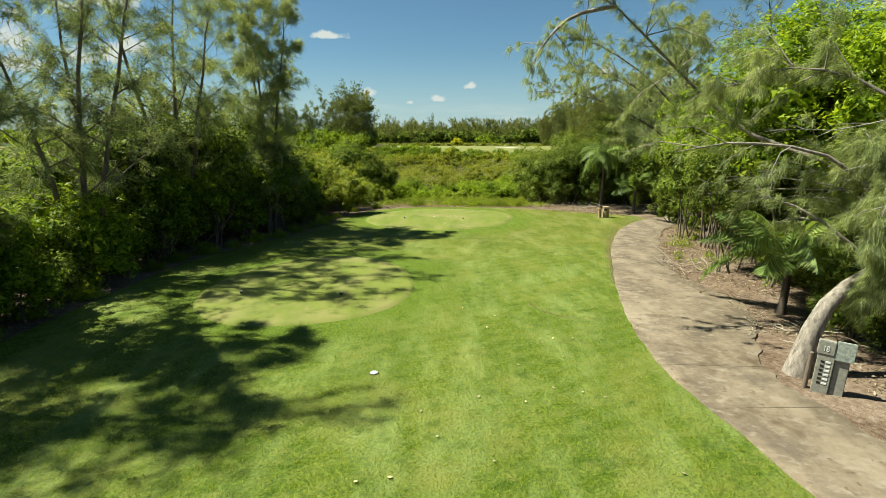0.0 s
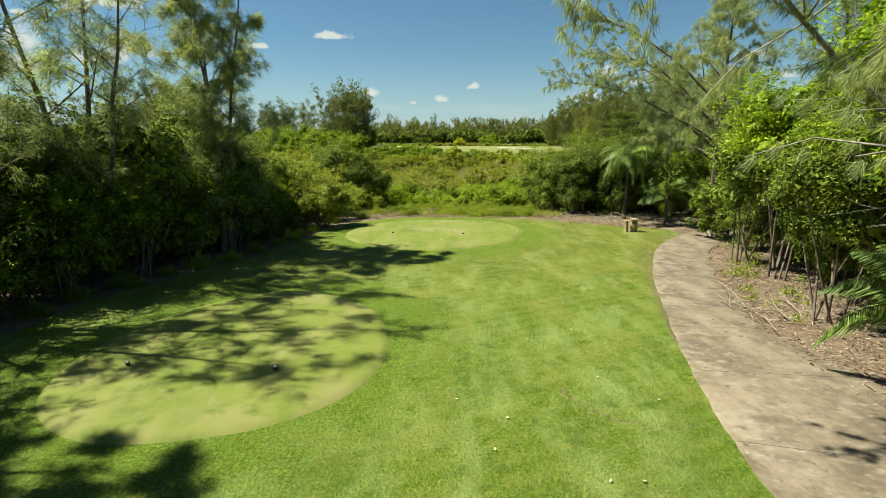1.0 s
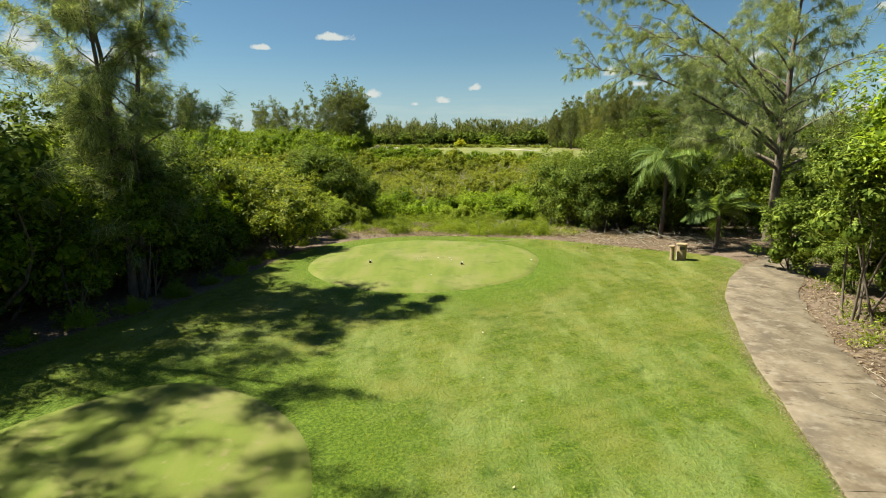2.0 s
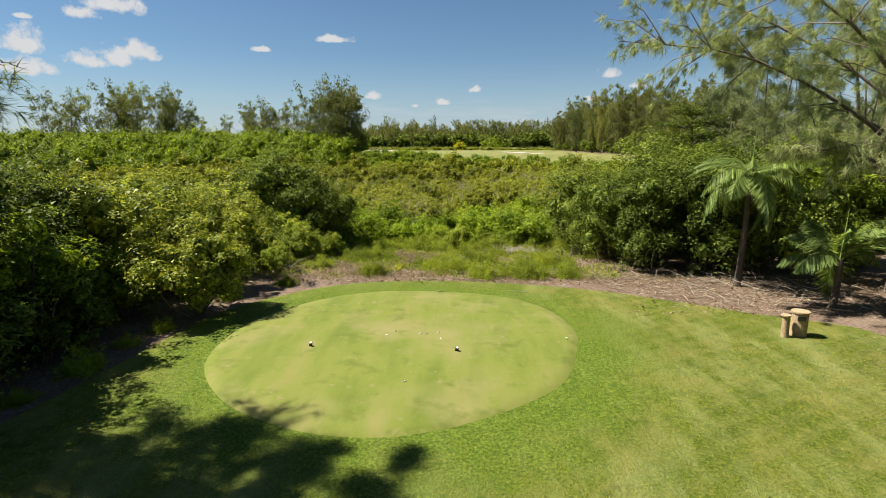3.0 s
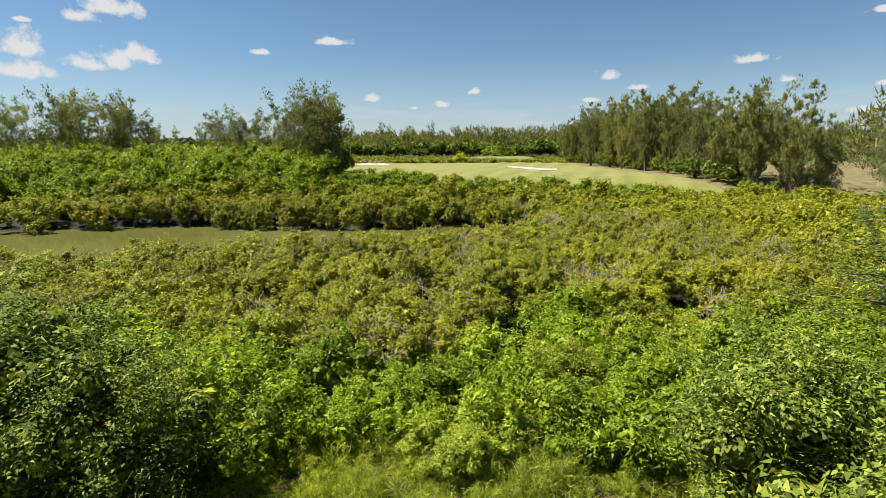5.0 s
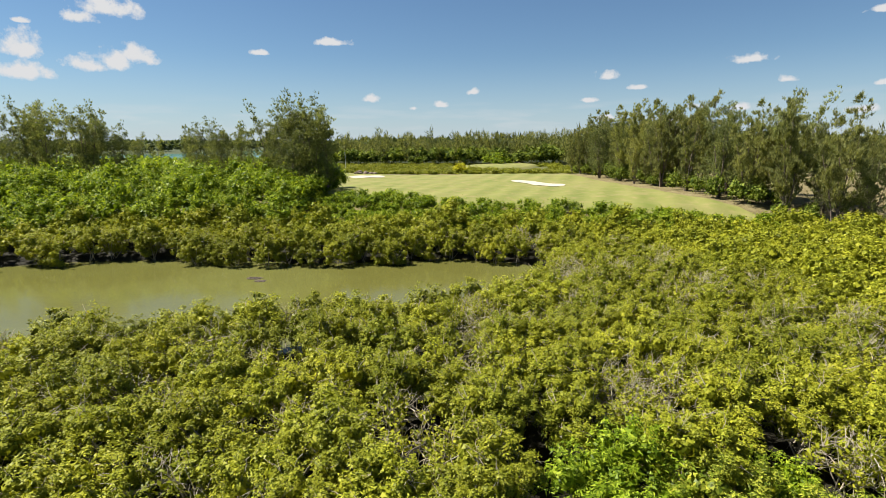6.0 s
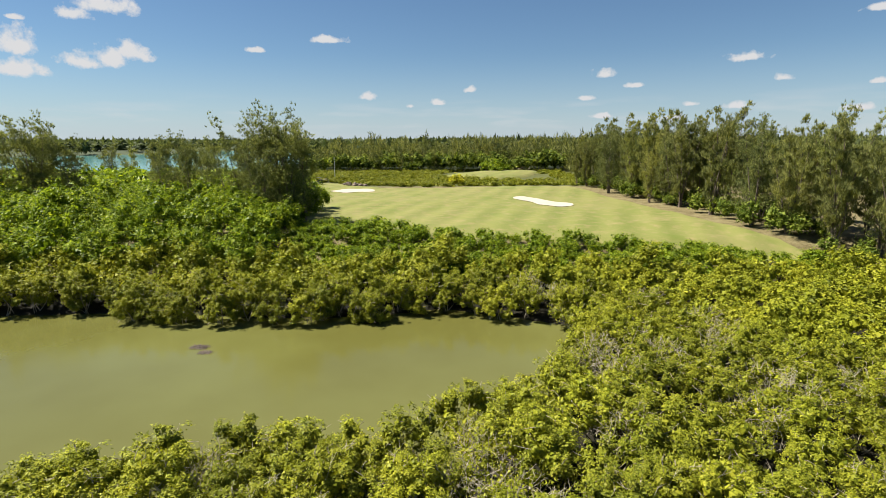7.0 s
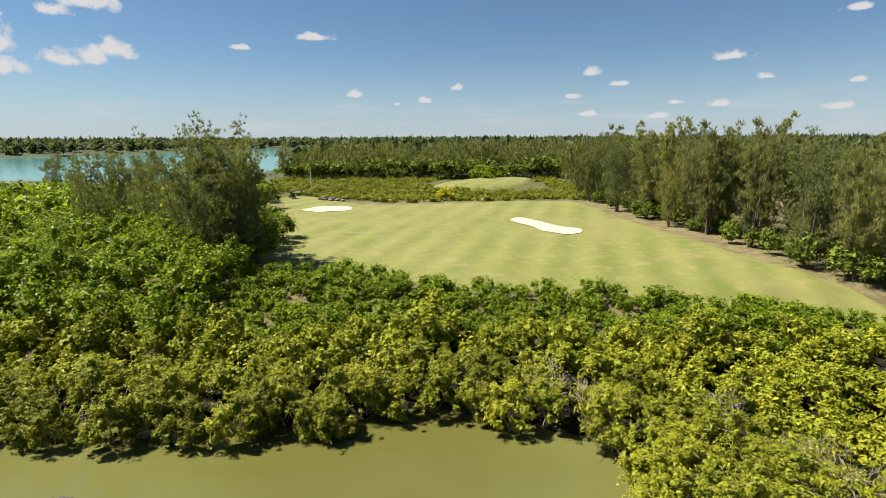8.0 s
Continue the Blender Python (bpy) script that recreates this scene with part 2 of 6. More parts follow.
M_SAND = ground_material("bunker_sand", [(0.3, (0.332, 0.29, 0.229)), (0.7, (0.389, 0.351, 0.286))], [(0.3, (0.316, 0.277, 0.217)), (0.7, (0.399, 0.359, 0.294))], 0.4, 6.0, bump=0.3)
M_ROCK = ground_material("dark_rock", [(0.3, (0.075, 0.0525, 0.0375)), (0.7, (0.225, 0.173, 0.135))], [(0.3, (0.06, 0.045, 0.0375)), (0.7, (0.24, 0.195, 0.15))], 1.5, 8.0, bump=1.0, dist=0.05)
M_MANGROVE = leaf_material("mangrove_leaf", (0.0856, 0.108, 0.0078), (0.223, 0.247, 0.0179), (0.313, 0.324, 0.0354), 0.48, 0.26)
M_DARKLEAF = leaf_material("dark_broad_leaf", (0.0262, 0.0478, 0.00749), (0.0988, 0.142, 0.0205), (0.248, 0.299, 0.0637), 0.5, 0.3, gloss=0.06)
M_BRIGHT = leaf_material("bright_broad_leaf", (0.0579, 0.104, 0.00732), (0.181, 0.27, 0.0174), (0.389, 0.472, 0.0476), 0.42, 0.47)
M_NEEDLE = leaf_material("casuarina_needle", (0.0784, 0.107, 0.0624), (0.211, 0.262, 0.149), (0.441, 0.485, 0.288), 0.5, 0.58)
M_FARNEEDLE = leaf_material("pine_green_needle", (0.0591, 0.0772, 0.029), (0.181, 0.203, 0.0715), (0.398, 0.407, 0.151), 0.55, 0.38, 0.08)
M_GROVE = leaf_material("grey_green_needle", (0.05, 0.066, 0.028), (0.175, 0.208, 0.08), (0.37, 0.4, 0.16), 0.55, 0.36, 0.08)
M_DISTANT = leaf_material("distant_dull_green_leaf", (0.04, 0.06, 0.03), (0.075, 0.1, 0.045), (0.12, 0.145, 0.07), 0.7, 0.3, 0.02)
M_PALM = leaf_material("palm_leaf", (0.09, 0.14, 0.04), (0.19, 0.27, 0.075), (0.33, 0.4, 0.14), 0.4, 0.4)
M_LEAFY = leaf_material("mid_green_feathery_leaf", (0.0507, 0.0817, 0.00915), (0.192, 0.24, 0.0263), (0.428, 0.438, 0.0629), 0.42, 0.36)
M_FERN = leaf_material("soft_green_shrub", (0.0901, 0.139, 0.0125), (0.228, 0.299, 0.0308), (0.435, 0.483, 0.0912), 0.6, 0.45)
M_DRYLEAF = leaf_material("dry_leaf", (0.101, 0.0714, 0.0475), (0.257, 0.185, 0.133), (0.406, 0.344, 0.285), 0.8, 0.15)
M_BARK = bark_material("grey_brown_bark", (0.0525, 0.0375, 0.0263), (0.195, 0.15, 0.112))
M_TWIG = bark_material("bleached_twig", (0.21, 0.175, 0.125), (0.45, 0.39, 0.3))
M_PALMTRUNK = bark_material("fibrous_palm_trunk", (0.0263, 0.0188, 0.0135), (0.112, 0.0825, 0.06), 14.0)
M_PALE = bark_material("pale_weathered_trunk", (0.055, 0.042, 0.032), (0.34, 0.29, 0.235), 11.0)


def plain_material(name, colour, rough=0.5, metal=0.0, grain=12.0, amount=0.25):
    m, nd, lk, bsdf = material(name)
    f = noise_of(nd, lk, grain, 5, 0.65)
    lo = tuple(c * (1 - amount) for c in colour)
    hi = tuple(min(1, c * (1 + amount)) for c in colour)
    lk.new(ramp_of(nd, lk, f, [(0.3, lo), (0.7, hi)]), bsdf.inputs["Base Color"])
    bsdf.inputs["Roughness"].default_value, bsdf.inputs["Metallic"].default_value = rough, metal
    bump_of(nd, lk, bsdf, f, 0.15, 0.005)
    return m


def water_material(name, near, far, scale):
    m, nd, lk, bsdf = material(name)
    f = noise_of(nd, lk, 0.05, 4, 0.6)
    lk.new(ramp_of(nd, lk, f, [(0.35, near), (0.65, far)]), bsdf.inputs["Base Color"])
    bsdf.inputs["Roughness"].default_value, bsdf.inputs["IOR"].default_value = 0.12, 1.33
    bump_of(nd, lk, bsdf, noise_of(nd, lk, scale, 3), 0.06, 0.05)
    return m


M_CREEK = water_material("turbid_creek_water", (0.085, 0.083, 0.021), (0.104, 0.106, 0.031), 1.2)
M_LAGOON = water_material("turquoise_lagoon_water", (0.0525, 0.165, 0.15), (0.075, 0.203, 0.18), 0.3)

# ---- geometry helpers ----


def mesh_of(name, verts, quads, mat, smooth=False):
    """A mesh of quads, or of triangles, from arrays."""
    verts, quads = np.asarray(verts, np.float32), np.asarray(quads, np.int32)
    k = quads.shape[1]
    me = bpy.data.meshes.new(name)
    me.vertices.add(len(verts))
    me.vertices.foreach_set("co", verts.ravel())
    me.loops.add(k * len(quads))
    me.loops.foreach_set("vertex_index", quads.ravel())
    me.polygons.add(len(quads))
    me.polygons.foreach_set("loop_start", np.arange(len(quads), dtype=np.int32) * k)
    if smooth:
        me.polygons.foreach_set("use_smooth", np.ones(len(quads), dtype=bool))
    me.update(calc_edges=True)
    me.materials.append(mat)
    return me


def join(pieces):
    """Several (verts, quads) as one."""
    vs, qs, n = [], [], 0
    for v, q in pieces:
        vs.append(v)
        qs.append(np.asarray(q) + n)
        n += len(v)
    return np.concatenate(vs), np.concatenate(qs)


def part(name, data, mat, parent, label="", smooth=False):
    """One mesh object under a thing; data: a bmesh, or arrays of verts and quads."""
    if isinstance(data, bmesh.types.BMesh):
        me = bpy.data.meshes.new(name)
        data.to_mesh(me)
        data.free()
        me.materials.append(mat)
        for p in me.polygons:
            p.use_smooth = smooth
    elif isinstance(data, bpy.types.Mesh):
        me = data
    else:
        me = mesh_of(name, data[0], data[1], mat, smooth)
    ob = new(name, me)
    ob.parent = parent
    return tagged(ob, label)


def unit(a):
    return a / np.maximum(np.linalg.norm(a, axis=-1, keepdims=True), 1e-9)


def kites(base, way, side, length, width, lift=0.0, belly=0.45, corners=4):
    """Leaves: kites from base along way, bent up by lift; with three corners, plain blades."""
    length, width = np.asarray(length)[:, None], np.asarray(width)[:, None]
    if corners == 3:
        tip = base + way * length
        v = np.stack([base + side * width / 2, tip, base - side * width / 2], 1)
        return v.reshape(-1, 3), np.arange(3 * len(base)).reshape(-1, 3)
    up = np.cross(side, way)
    mid = base + way * length * belly + up * (lift * length)
    v = np.stack([base, mid + side * width / 2, base + way * length, mid - side * width / 2], 1)
    n = len(base)
    return v.reshape(-1, 3), np.arange(4 * n).reshape(n, 4)


def tube(points, radii, sides=6):
    """A tapered limb through points."""
    points, radii = np.asarray(points, float), np.asarray(radii, float)
    way = unit(np.gradient(points, axis=0))
    a = np.empty_like(way)
    side = np.array([1.0, 0.0, 0.0]) if abs(way[0, 0]) < 0.8 else np.array([0.0, 1.0, 0.0])
    for i, w in enumerate(way):
        side = side - w * (side @ w)
        side = side / max(math.sqrt(side @ side), 1e-9)
        a[i] = side
    b = np.cross(way, a)
    th = np.linspace(0, 2 * np.pi, sides, endpoint=False)
    v = points[:, None] + radii[:, None, None] * (np.cos(th)[None, :, None] * a[:, None] + np.sin(th)[None, :, None] * b[:, None])
    q = []
    for i in range(len(points) - 1):
        for j in range(sides):
            k = (j + 1) % sides
            q.append((i * sides + j, i * sides + k, (i + 1) * sides + k, (i + 1) * sides + j))
    return v.reshape(-1, 3), np.array(q)


def spline(points, n):
    """A smooth line through control points (Catmull-Rom)."""
    p = np.asarray(points, float)
    p = np.concatenate([[2 * p[0] - p[1]], p, [2 * p[-1] - p[-2]]])
    t = np.linspace(0, len(p) - 3 - 1e-6, n)
    i = t.astype(int)
    u = (t - i)[:, None]
    a, b, c, d = p[i], p[i + 1], p[i + 2], p[i + 3]
    return 0.5 * (2 * b + (c - a) * u + (2 * a - 5 * b + 4 * c - d) * u**2 + (3 * b - a - 3 * c + d) * u**3)


def loop_spline(points, n):
    p = np.asarray(points, float)
    m = len(p)
    t = np.linspace(0, m, n, endpoint=False)
    i = t.astype(int)
    u = (t - i)[:, None]
    a, b, c, d = p[(i - 1) % m], p[i % m], p[(i + 1) % m], p[(i + 2) % m]
    return 0.5 * (2 * b + (c - a) * u + (2 * a - 5 * b + 4 * c - d) * u**2 + (3 * b - a - 3 * c + d) * u**3)


def thing(name, m, label, category, group=""):
    ob = new(name)
    ob.empty_display_size = 0.3
    ob.matrix_world = m
    return tagged(ob, label, category, group)


# ---- lie of the land ----
WATER = -3.3
NEAR_BANK = np.array([(-200, 42), (-90, 68), (-45, 77.5), (-26, 84.1), (-8, 88.5), (0, 89.8), (3.5, 92.5), (7.5, 95), (10.5, 99), (13.5, 107.5)], float)
FAR_BANK = np.array([(-200, 76), (-90, 98), (-60, 106), (-43, 111.5), (-28, 112.5), (-19, 110.3), (-10, 110), (-3, 111.5), (1.3, 113.5), (5.2, 111.5), (10, 109.5), (13.5, 107.5)], float)


def near_bank(x):
    return np.interp(x, NEAR_BANK[:, 0], NEAR_BANK[:, 1])


def far_bank(x):
    return np.interp(x, FAR_BANK[:, 0], FAR_BANK[:, 1])


def smooth(a, b, v):
    t = np.clip((v - a) / (b - a), 0, 1)
    return t * t * (3 - 2 * t)


def lagoon_depth(x, y):
    """1 inside the lagoon, 0 on land."""
    inside = smooth(300, 340, y - 0.25 * np.minimum(x + 200, 0)) * smooth(0, 40, -60 - 0.05 * y - x)
    shore = np.interp(x, [-4000, -900, -480, -519 + 60, -420, -100, 0], [600, 620, 690, 950, 1290, 1190, 1180])
    return inside * (1 - smooth(0, 40, y - shore))


def height(x, y):
    """Height of the ground."""
    x, y = np.asarray(x, float), np.asarray(y, float)
    z = np.interp(y, [-4800, 12, 24, 36, 41, 46, 52, 60, 64, 112, 118, 124, 129, 133, 140, 205, 225, 330, 5000],
                  [0.3, 0.3, 0.18, 0.08, 0.0, -0.4, -1.2, -2.8, -3.1, -3.1, -2.7, -1.3, -0.3, 1.25, 1.95, 2.2, 1.3, 1.0, 2.0])
    z = z + 0.12 * np.sin(x * 0.7 + y * 0.31) * np.sin(y * 0.53 - 0.4 * x) * smooth(40, 46, y)
    creek = smooth(-4.0, -1.0, y - near_bank(x)) * smooth(-4.5, -1.5, far_bank(x) - y) * (x < 13.5)
    z = z + creek * (-3.9 - z)
    z = z + smooth(212, 222, y) * smooth(300, 240, y) * 0.4 * np.sin(x * 0.12)
    lag = lagoon_depth(x, y)
    return z + lag * (-6.0 - z)


def at_ground(x, y, sink=0.0):
    return float(height(x, y)) - sink


def sheet(name, xs, ys, mat, lift=0.0):
    gx, gy = np.meshgrid(xs, ys)
    v = np.stack([gx, gy, height(gx, gy) + lift], -1).reshape(-1, 3)
    nx, ny = len(xs), len(ys)
    i = (np.arange(ny - 1)[:, None] * nx + np.arange(nx - 1)[None]).ravel()
    q = np.stack([i, i + 1, i + nx + 1, i + nx], 1)
    return mesh_of(name, v, q, mat, True)


def patch(name, outline, centre, mat, lift, label, segs=160, rings=40, dome=0.0, category="ground", bowl=None):
    """A surface inside an outline that is seen whole from its centre; it follows the ground."""
    edge = loop_spline(outline, segs)
    fr = np.linspace(0, 1, rings + 1) ** 0.8
    c = np.asarray(centre, float)
    p = c + (edge - c)[None] * fr[:, None, None]
    z = height(p[..., 0], p[..., 1]) + lift + dome * (1 - fr[:, None] ** 6)
    if bowl:
        z = z - bowl * (1 - fr[:, None] ** 3)
    z[-1] -= abs(lift) + 0.05 if not bowl else 0.0
    v = np.concatenate([p, z[..., None]], -1).reshape(-1, 3)
    q = []
    for i in range(rings):
        for j in range(segs):
            k = (j + 1) % segs
            q.append((i * segs + j, i * segs + k, (i + 1) * segs + k, (i + 1) * segs + j))
    ob = new(name, mesh_of(name, v, q, mat, True))
    return tagged(ob, label, category, kind="structure")


def spaced(lo, near_lo, near_hi, hi, step):
    """Coordinates that stand close between near_lo and near_hi and widen outwards."""
    mid = np.arange(near_lo, near_hi + step, step)
    up = [near_hi + step]
    d = step
    while up[-1] < hi:
        d *= 1.25
        up.append(min(up[-1] + d, hi))
    dn = [near_lo]
    d = step
    while dn[-1] > lo:
        d *= 1.25
        dn.append(max(dn[-1] - d, lo))
    return np.unique(np.concatenate([dn, mid, up]))


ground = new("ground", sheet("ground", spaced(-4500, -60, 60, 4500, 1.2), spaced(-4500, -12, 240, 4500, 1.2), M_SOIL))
tagged(ground, "brown soil covered with dry leaf litter, and mud darkened as if shaded by mangroves", "ground", kind="structure")


def strip(name, left, right, mat, lift, label, category):
    """A flat sheet between two lines."""
    v = np.concatenate([left, right])
    n = len(left)
    q = [(i, n + i, n + i + 1, i + 1) for i in range(n - 1)]
    return tagged(new(name, mesh_of(name, v, q, mat)), label, category, kind="structure")


xs_c = np.linspace(-200, 16, 80)
strip("creek_water", np.stack([xs_c, near_bank(xs_c) - 8, np.full(80, WATER)], 1), np.stack([xs_c, far_bank(xs_c) + 8, np.full(80, WATER)], 1),
      M_CREEK, 0, "murky olive-green creek water between mangroves", "water")
strip("lagoon_water", np.array([(-4000, 300, WATER), (-4000, 1400, WATER)], float), np.array([(-40, 300, WATER), (-40, 1400, WATER)], float),
      M_LAGOON, 0, "turquoise lagoon beyond the far trees", "water")

# ---- golf ground ----
patch("lawn", [(-13, -14), (-12, 2), (-11.3, 12), (-11.1, 18), (-10.8, 21.5), (-9.6, 25), (-7.9, 28.5), (-7, 33), (-6.2, 37), (-4.3, 39.6), (-2.4, 40.8), (0, 41.2),
               (2.4, 41.0), (5, 40.4), (7, 39.6), (8.8, 38.5), (10.8, 37.1), (13.4, 35.4), (12.6, 32.6), (10.2, 28), (8.2, 22.5), (6.8, 17), (6.1, 12), (6.0, 9), (6.4, 6), (7.2, 0), (8, -14)],
      (-2.0, 20.0), M_LAWN, 0.05, "sunlit mown lawn round the tees", segs=220, rings=60, category="lawn")
NEAR_TEE = [(-0.9, 18.1), (-1.0, 16.3), (-1.7, 14.8), (-3.2, 13.7), (-5.6, 13.4), (-7.4, 14.6), (-8.2, 16.8), (-7.9, 19.4), (-6.7, 21.6), (-5.0, 22.8), (-3.1, 22.2), (-1.6, 20.6)]
FAR_TEE = [(4.7, 34.0), (4.9, 35.5), (4.3, 37.6), (2.6, 39.0), (-0.9, 39.5), (-3.4, 38.3), (-5.0, 35.8), (-5.1, 33.0), (-3.9, 30.9), (-2.2, 29.7), (-0.5, 29.3), (1.0, 29.6), (2.6, 30.5), (3.9, 31.8)]


patch("tee_ground", NEAR_TEE,
      (-4.5, 18), M_TEE, 0.07, "close-mown pale green tee in dappled tree shade", rings=16, dome=0.06, category="tee")
patch("tee_ground", FAR_TEE,
      (-0.2, 34.4), M_TEE, 0.07, "round close-mown pale green tee at the lawn's end", rings=16, dome=0.08, category="tee")
patch("fairway", [(-17, 139), (-7, 136), (-1, 134.5), (8, 133), (17, 132), (25, 130.5), (33, 128.8), (43, 126.2), (50, 125), (48, 132), (44.5, 140), (42.5, 152), (40.5, 165), (38.5, 180), (36.5, 205),
                  (25, 207), (14, 205), (-6, 201), (-16, 203), (-24, 214), (-33, 226), (-38, 218), (-31, 196), (-28, 176), (-25, 155)],
      (8, 165), M_FAIR, 0.09, "mown fairway with pale striped turf", segs=200, rings=40, category="fairway")
patch("far_green", [(1, 252), (11, 239), (24, 246), (35, 266), (43, 296), (30, 300), (16, 285)], (22, 268), M_FAIR, 0.3, "far pale green putting surface", rings=10, dome=0.8, category="green")
patch("bunker", [(16.8, 176.5), (19.5, 179), (21.5, 175), (23.8, 170), (26.8, 165.5), (26.2, 162.3), (23.2, 161.2), (20.6, 164), (19.5, 168.5), (17.4, 173)], (21.5, 169.5), M_SAND, 0.17, "white sand bunker sunk in the fairway", segs=80, rings=10, category="bunker", bowl=0.02)
patch("bunker", [(-26, 191.5), (-24.6, 196.5), (-20, 198), (-15.8, 195.5), (-16.6, 190.6), (-21, 189)], (-21, 193.5), M_SAND, 0.17, "white sand bunker at the fairway's edge", segs=80, rings=10, category="bunker", bowl=0.02)

PATH_SIDES = [((5.6, -14), (8.3, -14)), ((5.5, -4), (8.0, -4)), ((5.4, 4), (7.85, 4)), ((5.2, 7.5), (7.55, 7.6)), ((4.95, 9.8), (7.2, 9.9)), ((4.93, 11.3), (7.3, 11.2)), ((5.15, 13.6), (8.2, 12.9)),
              ((5.6, 15.9), (9.35, 15.5)), ((6.2, 18.2), (9.1, 18.2)), ((6.9, 20.6), (9.15, 20.5)), ((7.85, 24), (10.25, 24)), ((8.85, 26.7), (11.2, 26.5)), ((10.1, 29.5), (12.45, 29.3)), ((12.2, 32.7), (14.4, 31.9)),
              ((15.1, 35.6), (16.6, 34.5)), ((19.3, 39.1), (20.5, 37)), ((26.1, 42), (27, 39.7))]
PATH_LINE = spline([((a[0] + b[0]) / 2, (a[1] + b[1]) / 2) for a, b in PATH_SIDES], 240)


def slab_edges():
    left, right = spline([a for a, b in PATH_SIDES], 240), spline([b for a, b in PATH_SIDES], 240)
    way = unit(np.gradient(PATH_LINE, axis=0))
    side = np.stack([way[:, 1], -way[:, 0]], 1)
    k = np.arange(240)
    wl_, wr_ = 0.025 * np.sin(k * 0.11) + 0.015 * np.sin(k * 0.61) + 0.006 * np.sin(k * 1.37), 0.05 * np.sin(k * 0.47 + 1) + 0.03 * np.sin(k * 0.83 + 2) + 0.012 * np.sin(k * 1.41)
    return left - side * wl_[:, None], right + side * wr_[:, None]


cart_path = tagged(new("cart_path"), "worn grey-brown concrete cart path with stains", "path", kind="structure")
lefts, rights = slab_edges()
start = 0
while start < 236:
    stop = min(start + 18, 239)
    a, b = lefts[start:stop + 1].copy(), rights[start:stop + 1].copy()
    way = unit(a[1] - a[0])
    a[0] += way * 0.012
    b[0] += way * 0.012
    n = len(a)
    za = height(a[:, 0], a[:, 1]) + 0.085
    zb = height(b[:, 0], b[:, 1]) + 0.035
    rows = [np.column_stack([a, za - 0.2]), np.column_stack([a, za - 0.01]), np.column_stack([a + (b - a) * 0.008, za])]
    rows += [np.column_stack([a + (b - a) * f, za + (zb - za) * f]) for f in (0.33, 0.66)]
    rows += [np.column_stack([b + (a - b) * 0.008, zb]), np.column_stack([b, zb - 0.01]), np.column_stack([b, zb - 0.2])]
    v = np.concatenate(rows)
    q = [(r * n + i, (r + 1) * n + i, (r + 1) * n + i + 1, r * n + i + 1) for r in range(7) for i in range(n - 1)]
    part("slab", (v, q), M_PATH, cart_path)
    start = stop

# ---- plants ----
def strands(anchors, ways, count, length, width, droop, spread, seed):
    """Hanging needle strands in sprays round anchors."""
    r = np.random.default_rng(seed)
    p = np.repeat(anchors, count, 0)
    w = np.repeat(ways, count, 0)
    n = len(p)
    d = unit(w * 0.55 + r.normal(0, spread, (n, 3)) + np.array([0, 0, -droop]))
    side = unit(np.cross(d, r.normal(0, 1, (n, 3))))
    base = p + r.normal(0, 0.07, (n, 3)) * (length / 0.5)
    ln = length * r.uniform(0.5, 1.25, n)
    return kites(base, d, side, ln, width * r.uniform(0.7, 1.3, n), corners=3)


